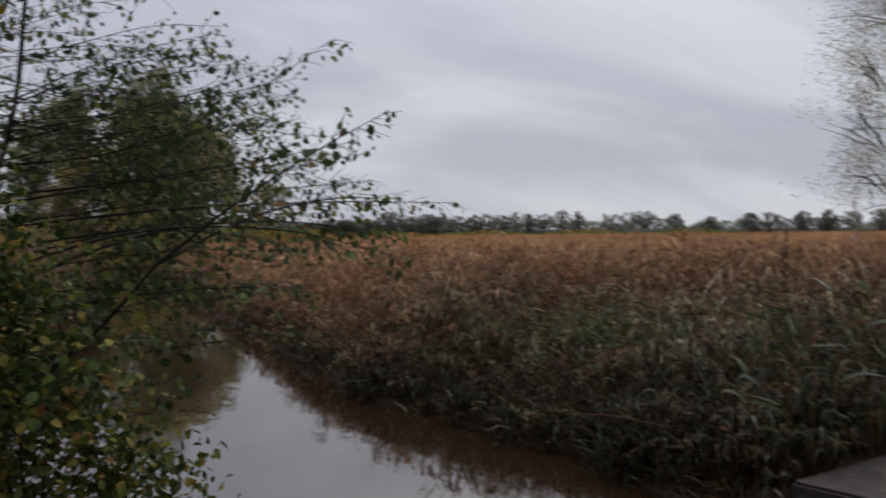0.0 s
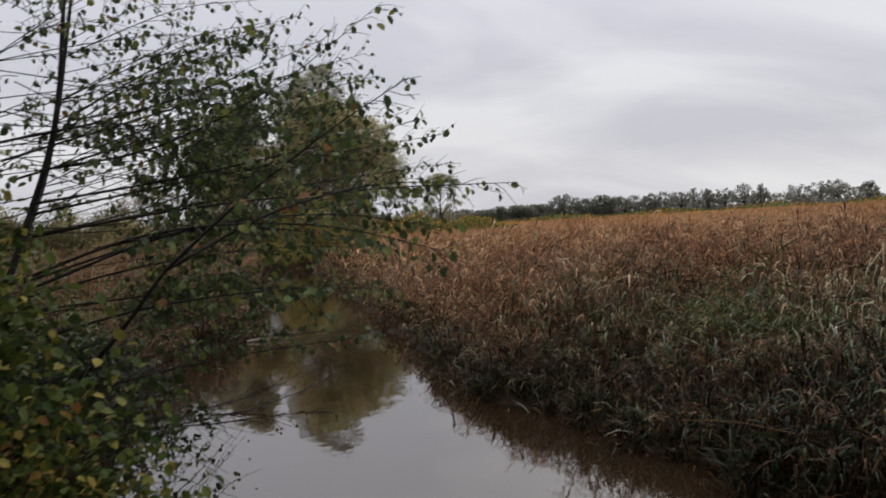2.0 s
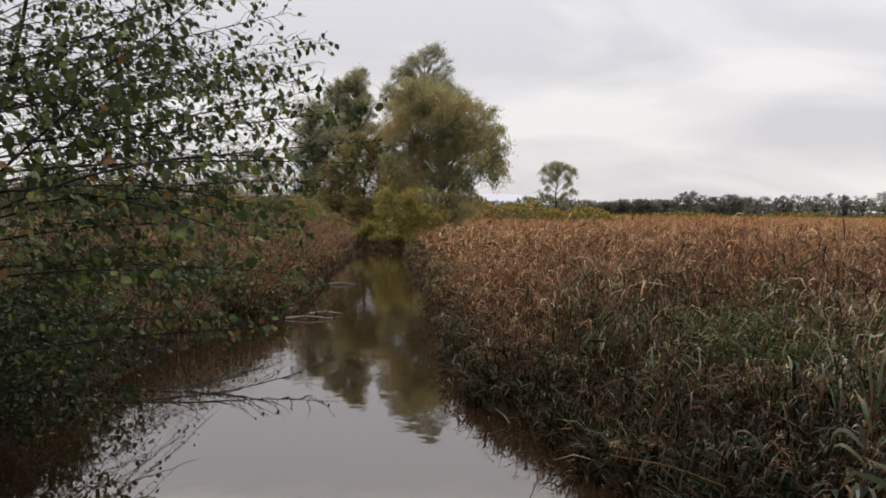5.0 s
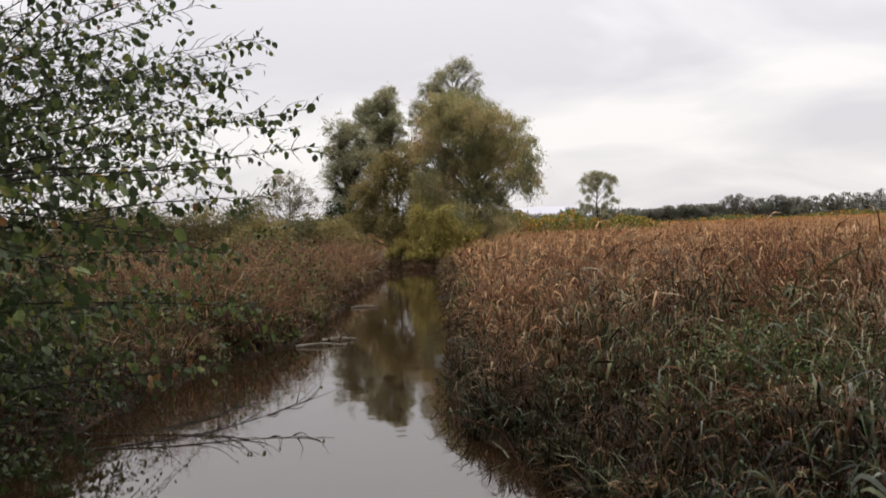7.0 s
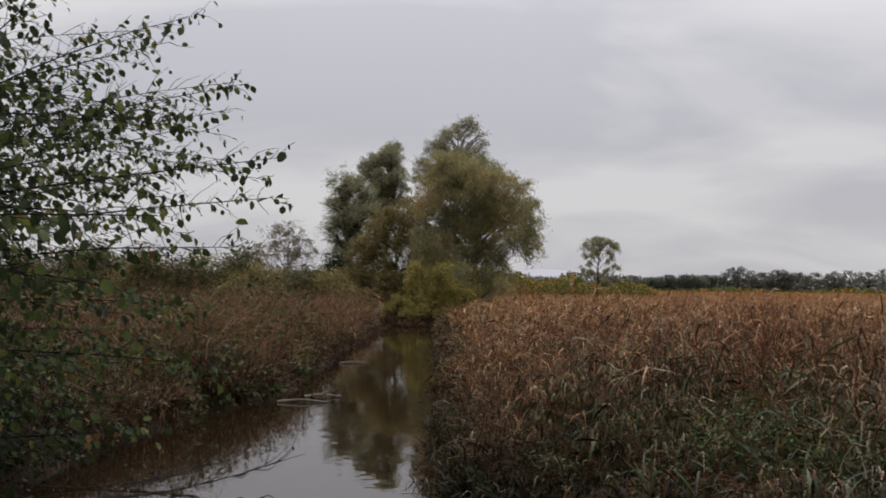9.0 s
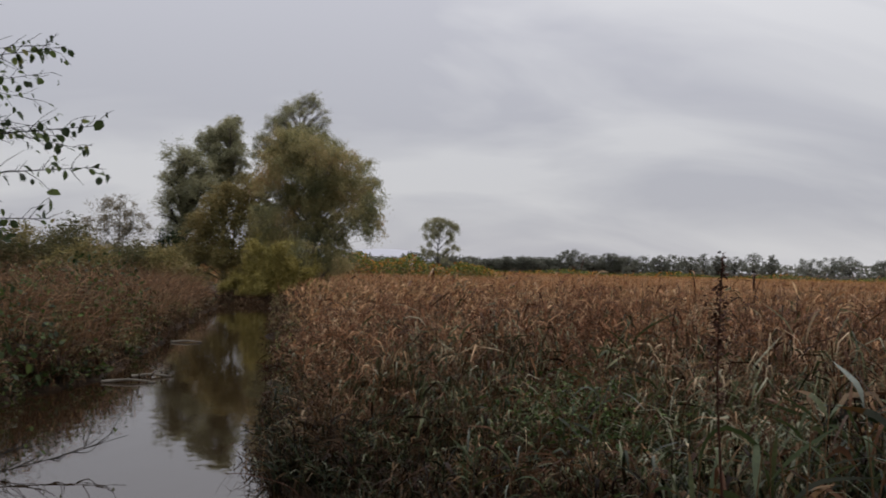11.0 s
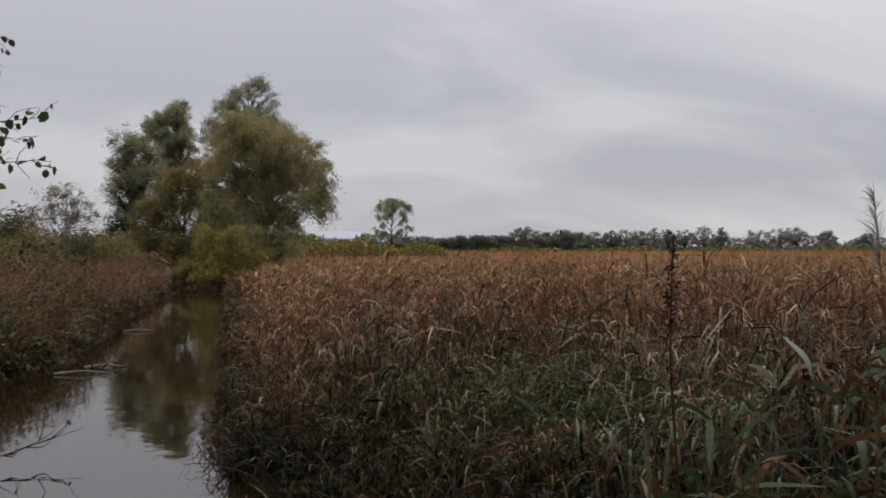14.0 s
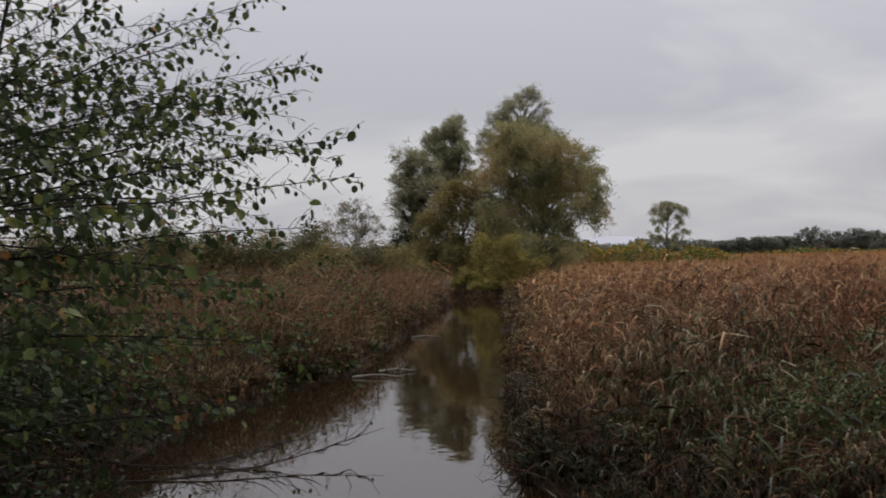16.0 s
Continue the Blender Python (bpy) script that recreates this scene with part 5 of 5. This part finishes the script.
for bi, b in enumerate(BRANCHES):
    line = smooth_line(b, 7)
    length = float(np.sum(np.linalg.norm(np.diff(line, axis=0), axis=1)))
    V, F = tube(line - A0, 0.0095 if bi < 19 else 0.0042, 0.0014, 5, 0.08, rng)
    put("branch", np_mesh("branch", V, F, [bark], smooth=True), ALDER)
    count = int(length * (16 if bi < 8 else 22 if bi < 19 else 12))
    from_u = 0.2 if bi < 61 else 0.4
    for j in range(count):
        u = from_u + (1 - from_u) * (j + rng.random()) / count
        g = u * (len(line) - 1)
        i0 = min(int(g), len(line) - 2)
        p = line[i0] + (line[i0 + 1] - line[i0]) * (g - i0)
        d = line[i0 + 1] - line[i0]
        d = d / np.linalg.norm(d)
        side = np.cross(d, rng.normal(0, 1, 3))
        side /= np.linalg.norm(side)
        t = (d * rng.uniform(0.5, 1.1) + side * 0.9) * np.array([1, 1, 0.85]) + np.array([0, 0, 0.02])
        t /= np.linalg.norm(t)
        tl = rng.uniform(0.08, 0.5) * (1.15 - 0.8 * u)
        # each twig sags towards its tip
        end = p + t * tl - np.array([0, 0, 0.35 * tl * tl])
        mid = (p + end) / 2 + np.array([0, 0, 0.06 * tl]) + rng.normal(0, 0.01, 3)
        v, f = tube(np.array([p, mid, end]) - A0, 0.0026, 0.0011, 3)
        twig_pieces.append((v, f, 0))
        for q in np.arange(0.15, 1.01, min(0.45, rng.uniform(0.034, 0.058) / tl)):
            leaf_P.append(p + (end - p) * q + rng.normal(0, 0.01, 3) - np.array([0, 0, 0.008]))
            leaf_az.append(math.atan2(t[1], t[0]) + rng.normal(0, 1.0))
            leaf_el.append(rng.normal(-0.75, 0.5))
V, F, I = join(twig_pieces)
put("twig_growth", np_mesh("twig_growth", V, F, [bark]), ALDER, kind="stuff")
leaf_P, leaf_az, leaf_el = np.array(leaf_P), np.array(leaf_az), np.array(leaf_el)
# part of the leaves have fallen
shed = rng.random(len(leaf_P)) < np.where(leaf_P[:, 2] < 1.9, 0.15, 0.38)
leaf_P, leaf_az, leaf_el = leaf_P[~shed], leaf_az[~shed], leaf_el[~shed]
n = len(leaf_P)
R = leaf_frames(leaf_az, leaf_el, rng.normal(0, 0.8, n))
size = rng.uniform(0.024, 0.052, n) + 0.016 * (rng.random(n) < 0.3)
nearest = np.argsort(-leaf_P[:, 0])[:300]
rest = np.setdiff1d(np.arange(n), nearest)
v, f = leaves(leaf_P[rest] - A0, R[rest], size[rest])
put("foliage", np_mesh("foliage", v, f, [alder_leaf]), ALDER, kind="stuff")
# unseen upper crown, dense, added above to shade the bank
n = 15000
c = np.array([(-5.0, 4.8, 6.4), (-6.3, 6.4, 6.2), (-5.6, 8.2, 5.9), (-6.9, 4.2, 6.0), (-5.4, 3.0, 6.6), (-7.4, 8.0, 6.0), (-4.3, 7.0, 6.0), (-3.9, 5.5, 6.3), (-4.2, 3.9, 6.5)])[rng.integers(0, 9, n)]
P = c + rng.normal(0, 1, (n, 3)) * np.array([0.75, 0.8, 0.45])
P = P[(P[:, 2] > 5.1) & (P[:, 1] < 9.3)]
n = len(P)
v, f = leaves(P - A0, leaf_frames(rng.uniform(0, 6.28, n), rng.normal(-0.7, 0.4, n), rng.normal(0, 0.7, n)), rng.uniform(0.09, 0.16, n), True)
put("crown", np_mesh("crown", v, f, [alder_leaf]), ALDER, kind="stuff")
one_leaf = np_mesh("alder_leaf", LEAF_V, LEAF_TRIS, [alder_leaf_one])
for i in nearest:
    ob = put("leaf", one_leaf, ALDER)
    ob.matrix_basis = Matrix.Translation(leaf_P[i] - A0) @ Matrix(R[i].tolist()).to_4x4() @ Matrix.Scale(float(size[i]), 4)

# ---- the leafy bush on the near bank ----
BUSH = thing("hazel_bush", "yellowing broad-leaved bush with some brown leaves on the bank", "bush", at=(-3.3, 2.1, 0.35))
B0 = np.array((-3.3, 2.1, 0.35))
BLOBS = [(-3.45, 2.25, 1.62, 0.42), (-3.05, 2.2, 1.25, 0.40), (-2.86, 2.12, 0.92, 0.34), (-3.55, 2.1, 1.0, 0.55), (-2.66, 2.15, 0.78, 0.26), (-3.75, 2.4, 1.95, 0.40), (-3.2, 2.15, 0.75, 0.45), (-4.05, 2.3, 1.5, 0.5), (-3.25, 2.25, 1.72, 0.26), (-3.95, 2.9, 2.35, 0.42), (-4.4, 3.1, 2.5, 0.5), (-3.55, 2.7, 2.15, 0.28), (-4.2, 2.8, 3.0, 0.35), (-3.62, 2.6, 2.35, 0.34), (-3.48, 2.5, 2.0, 0.3), (-3.75, 2.7, 2.8, 0.36), (-3.6, 2.7, 3.15, 0.28), (-3.36, 2.5, 1.72, 0.26)]
P = []
for x, y, z, r in BLOBS:
    m = int(4600 * r ** 2)
    d = rng.normal(0, 1, (m, 3))
    d /= np.linalg.norm(d, axis=1)[:, None]
    P.append(np.array((x, y, z)) + d * (rng.random(m) ** 0.6 * rng.uniform(0.8, 1.6, m))[:, None] * r)
    end = np.array((x, y, z + r * 0.6))
    start = B0 + np.array([rng.normal(0, 0.12), rng.normal(0, 0.1), -0.1])
    V, F = tube(smooth_line([start, (start + end) / 2 + rng.normal(0, 0.06, 3), end], 6) - B0, 0.012, 0.003, 6)
    put("stem", np_mesh("stem", V, F, [bark], smooth=True), BUSH)
P = np.concatenate(P)
n = len(P)
R = leaf_frames(rng.uniform(0, 6.28, n), rng.normal(-0.5, 0.45, n), rng.normal(0, 0.6, n))
size = rng.uniform(0.028, 0.062, n)
nearest = np.argsort(P[:, 1] - 0.5 * P[:, 0])[:280]
rest = np.setdiff1d(np.arange(n), nearest)
v, f = leaves(P[rest] - B0, R[rest], size[rest])
put("foliage", np_mesh("foliage", v, f, [hazel_leaf]), BUSH, kind="stuff")
one_leaf = np_mesh("hazel_leaf", LEAF_V, LEAF_TRIS, [hazel_leaf_one])
for i in nearest:
    ob = put("leaf", one_leaf, BUSH)
    ob.matrix_basis = Matrix.Translation(P[i] - B0) @ Matrix(R[i].tolist()).to_4x4() @ Matrix.Scale(float(size[i]), 4)

# ---- drowned twigs ----
TWIGS = [
    [(-4.9, 8.0, 0.3), (-3.9, 8.4, 0.03), (-3.0, 8.7, 0.04), (-2.4, 9.2, 0.1), (-1.75, 9.8, 0.24)],
    [(-4.9, 8.6, 0.3), (-3.9, 9.0, 0.03), (-3.1, 9.25, 0.06), (-2.6, 9.6, 0.18)],
]
for s in TWIGS:
    a0 = np.array(s[0])
    root = thing("sunken_twig", "thin bare alder twig dipping into the water", "branch", at=s[0], group="twigs in the water")
    line = smooth_line(s, 8)
    V, F = tube(line - a0, 0.013, 0.0025, 5, 0.1, rng)
    put("stem", np_mesh("stem", V, F, [bark], smooth=True), root)
    for j in range(15):
        i = int(rng.uniform(0.4, 0.95) * (len(line) - 1))
        d = line[min(i + 1, len(line) - 1)] - line[i - 1]
        d /= np.linalg.norm(d)
        e = line[i] + (d + rng.normal(0, 0.7, 3) * np.array([1, 1, 0.25]) + np.array([0, 0, 0.45])) * rng.uniform(0.12, 0.42)
        V, F = tube(smooth_line([line[i], (line[i] + e) / 2 + np.array([0.03, 0.03, -0.04]) + rng.normal(0, 0.015, 3), e], 4) - a0, 0.006, 0.0018, 4)
        put("side_twig", np_mesh("side_twig", V, F, [bark]), root)
        if rng.random() < 0.45:
            R = leaf_frames(rng.uniform(0, 6.28, 1), rng.normal(-1.0, 0.3, 1), rng.normal(0, 0.6, 1))
            v, f = leaves((e - a0)[None], R, np.array([rng.uniform(0.03, 0.055)]))
            put("leaf", np_mesh("leaf", v, f, [alder_leaf]), root)

# ---- drooping bare shoots under the alder ----
for k in range(66):
    y = rng.uniform(5.4, 10.4) if k < 40 else rng.uniform(4.9, 7.8)
    start = np.array([-4.75 + rng.uniform(-0.2, 0.3), y, rng.uniform(0.25, 1.2)])
    end = np.array([-3.75 + rng.normal(0, 0.35), y + rng.normal(0.2, 0.5), rng.uniform(0.0, 0.35)])
    if k >= 40:
        start[0], end[0] = start[0] + 0.35, end[0] + 0.6
    mid = (start + end) / 2 + np.array([0.15, 0, rng.uniform(0.0, 0.2)])
    root = thing("alder_shoot", "thin drooping alder shoot close above the water", "branch", at=tuple(start), group="shoots under the alder")
    line = smooth_line([start, mid, end], 6)
    V, F = tube(line - start, 0.007, 0.0015, 4, 0.1, rng)
    put("stem", np_mesh("stem", V, F, [bark], smooth=True), root)
    m = int(rng.integers(3, 12))
    p = line[rng.integers(4, len(line), m)] + rng.normal(0, 0.07, (m, 3))
    R = leaf_frames(rng.uniform(0, 6.28, m), rng.normal(-0.8, 0.4, m), rng.normal(0, 0.6, m))
    v, f = leaves(p - start, R, rng.uniform(0.02, 0.045, m))
    # Most shoot leaves are coloured near-black for the shade under the alder.
    put("foliage", np_mesh("foliage", v, f, [litter_shade if k % 3 else herb]), root, kind="stuff")

# ---- flotsam at the bend ----
for k, (x, y, l, a) in enumerate([(-2.75, 16.45, 0.62, 0.15), (-2.95, 15.7, 0.8, 0.08), (-3.2, 23.2, 0.7, 0.1)]):
    line = smooth_line([(-l / 2, 0, 0.0), (0, 0.03, 0.03), (l / 2, 0.0, 0.0)], 5)
    V, F = tube(line, 0.03, 0.012, 7, 0.15, rng)
    # Pale bark stands in for the bright sheen on the water here.
    log = put("driftwood", np_mesh("driftwood", V, F, [pale_bark], smooth=True), label="wet stick lodged at the water's edge, its pale grey standing in for water sheen", category="driftwood", group="sticks lodged at the bend")
    log.matrix_basis = pose(x, y, 0.012, 0, 0, math.degrees(a))

n = 26
X, Y = -2.75 + rng.normal(0, 0.22, n), 16.3 + rng.normal(0, 0.3, n)
v, f = blades(np.stack([X, Y, np.full(n, -0.03)], 1), rng.uniform(0, 6.28, n), rng.normal(1.2, 0.25, n), rng.uniform(0.1, 0.24, n), rng.uniform(0.012, 0.03, n), rng.uniform(0.2, 1.6, n), rng.uniform(-1, 1, n), K=3)
put("emergent_reeds", np_mesh("emergent_reeds", v, f, [litter_shade]), label="dark dead sprouts standing in the water at the bend", category="reeds", kind="stuff")

# ---- reeds that stand apart in front ----
def single_reed(x, y, height, lean_az, lean, n_leaves, rng, wide, length, plume=0.0, low=0.35, high=0.97):
    z = float(ground_z(np.array([x]), np.array([y]))[0])
    root = thing("reed", "tall reed with broad grey-green leaves turning yellow", "reed", at=(x, y, z), group="tall reeds beside the track")
    top = np.array([math.cos(lean_az) * lean, math.sin(lean_az) * lean, height])
    line = smooth_line([(0, 0, -0.02), top * np.array([0.35, 0.35, 0.5]), top], 8)
    V, F = tube(line, 0.0045, 0.002, 6)
    put("stem", np_mesh("stem", V, F, [straw], smooth=True), root)
    for j in range(n_leaves):
        u = low + (high - low) * (j + rng.random() * 0.6) / n_leaves
        p = line[int(u * (len(line) - 1))]
        a = rng.uniform(0, 6.28)
        hangs = rng.random() < 0.5
        v, f = blades(p[None], a, rng.uniform(0.5, 1.25), length * rng.uniform(0.6, 1.15), wide * rng.uniform(0.55, 1.1), rng.uniform(1.4, 2.7) if hangs else rng.uniform(0.1, 0.9), rng.normal(0, 0.9), K=9, profile=(0.3, 0.75, 1.0, 0.85, 0.5, 0.02), fold=rng.uniform(0.15, 0.55))
        leaf_mat = (green_reed, grey_reed, grey_reed, green_reed, green_reed, hanging_reed, grey_reed, pale_blade)[int(rng.integers(0, 8))]
        dry_from = 9 if rng.random() < 0.5 else int(rng.integers(5, 8))
        put("leaf", np_mesh("leaf", v, f, [leaf_mat, yellow_tip], np.arange(9) >= dry_from), root)
    if plume:
        m = 130
        t = 0.84 + 0.16 * rng.random(m)
        g = t * (len(line) - 1)
        k = np.minimum(g.astype(int), len(line) - 2)
        at = line[k] + (line[k + 1] - line[k]) * (g - k)[:, None]
        v, f = blades(at, rng.normal(lean_az, 0.9, m), rng.uniform(0.7, 1.35, m), rng.uniform(0.06, 0.16, m) * (1.2 - 3.0 * np.abs(t - 0.9)) * plume, 0.003, rng.uniform(0.3, 1.4, m), rng.uniform(-1, 1, m), K=3)
        put("plume", np_mesh("plume", v, f, [pale_plume]), root, "feathery pale seed plume", kind="stuff")
    return root


rng = np.random.default_rng(51)
SPOTS = [(1.42, 3.2, 1.25), (1.62, 3.15, 1.3), (1.85, 3.3, 1.4), (2.05, 3.35, 1.4), (1.3, 3.35, 1.2), (1.7, 3.5, 1.3), (2.25, 3.5, 1.45), (2.4, 3.6, 1.4), (1.95, 3.7, 1.3), (1.5, 3.8, 1.2), (2.6, 3.7, 1.45), (1.55, 3.3, 1.05), (1.75, 3.2, 1.15), (2.2, 3.4, 1.25), (2.45, 3.45, 1.2), (2.8, 3.7, 1.4)]
for x, y, h in SPOTS:
    single_reed(x, y, h, rng.uniform(0, 6.28), rng.uniform(0.03, 0.25), int(rng.integers(8, 12)), rng, 0.031, 0.34)
# more of them along the bank, thinner in the leaf
for k in range(28):
    y = rng.uniform(3.7, 7.6)
    x = float(right_bank(np.array([y]))[0]) + rng.uniform(0.35, 2.3)
    h = float(reed_top(np.array([x]), np.array([y]))[0]) * rng.uniform(0.95, 1.15)
    single_reed(x, y, h, rng.uniform(0, 6.28), rng.uniform(0.03, 0.25), int(rng.integers(9, 13)), rng, rng.uniform(0.014, 0.02), 0.36, low=0.45)
single_reed(2.42, 3.5, 1.88, 2.6, 0.12, 6, rng, 0.022, 0.32, plume=0.62, high=0.72)
single_reed(1.93, 2.28, 2.12, 3.1, 0.3, 5, rng, 0.02, 0.3, plume=0.35, low=0.2, high=0.6)

# dock stalk with dark seed heads
DOCK = thing("dock_stalk", "dead dark brown dock stalk with seed clusters", "plant", at=(1.31, 3.0, 0.2))
line = smooth_line([(0, 0, -0.02), (0.015, 0, 0.8), (-0.015, 0.01, 1.4), (-0.01, 0, 1.79)], 8)
V, F = tube(line, 0.006, 0.002, 6)
put("stem", np_mesh("stem", V, F, [dock_seed], smooth=True), DOCK)
for lo, hi, m, s in ((0.62, 0.78, 110, 0.02), (0.78, 0.9, 110, 0.014), (0.9, 1.0, 50, 0.006)):
    t = rng.uniform(lo, hi, m)
    g = t * (len(line) - 1)
    k = np.minimum(g.astype(int), len(line) - 2)
    p = line[k] + (line[k + 1] - line[k]) * (g - k)[:, None] + rng.normal(0, s, (m, 3)) * np.array([1, 1, 0.6])
    R = leaf_frames(rng.uniform(0, 6.28, m), rng.normal(0.2, 0.6, m), rng.uniform(-1, 1, m))
    v, f = leaves(p, R, rng.uniform(0.008, 0.016, m))
    put("seed_head", np_mesh("seed_head", v, f, [dock_seed]), DOCK, kind="stuff")

# fallen stalk on the near reeds, and the broken reed over the water
line = smooth_line([(0, 0, 0), (0.26, -0.25, 0.015), (0.5, -0.52, -0.02)], 6)
V, F = tube(line, 0.0035, 0.002, 6)
st = put("fallen_stalk", np_mesh("fallen_stalk", V, F, [tan_sedge], smooth=True), label="pale fallen reed stalk lying across the bank", category="reed")
st.matrix_basis = pose(0.37, 4.4, 0.56)
BROKEN = thing("broken_reed", "snapped reed with hanging dark leaves over the water", "reed", at=(-0.1, 6.3, 0.0))
V, F = tube(smooth_line([(0.25, 0, 0.1), (0.08, 0, 0.5), (-0.2, -0.1, 0.64), (-0.36, -0.1, 0.65)], 5), 0.004, 0.002, 5)
put("stem", np_mesh("stem", V, F, [dock_seed], smooth=True), BROKEN)
for dx, l in ((-0.33, 0.16), (-0.24, 0.2), (-0.12, 0.18), (-0.3, 0.1)):
    v, f = blades(np.array([(dx, -0.1, 0.645)]), 3.3, -0.8, l, 0.016, 0.5, 0.3, K=4)
    put("leaf", np_mesh("leaf", v, f, [dock_seed]), BROKEN)

# flat slab at the edge of the track
bm = bmesh.new()
bmesh.ops.create_cube(bm, size=1)
for vert in bm.verts:
    vert.co.x *= 2.4
    vert.co.y *= 1.0
    vert.co.z *= 0.16
bmesh.ops.bevel(bm, geom=list(bm.edges), offset=0.02, segments=2, affect="EDGES")
me = bpy.data.meshes.new("slab")
bm.to_mesh(me)
bm.free()
me.materials.append(slab_stone)
slab = put("stone_slab", me, label="worn grey stone slab beside the ditch", category="slab")
slab.matrix_basis = pose(2.52, 2.8, 0.27, 0, 0, 20)
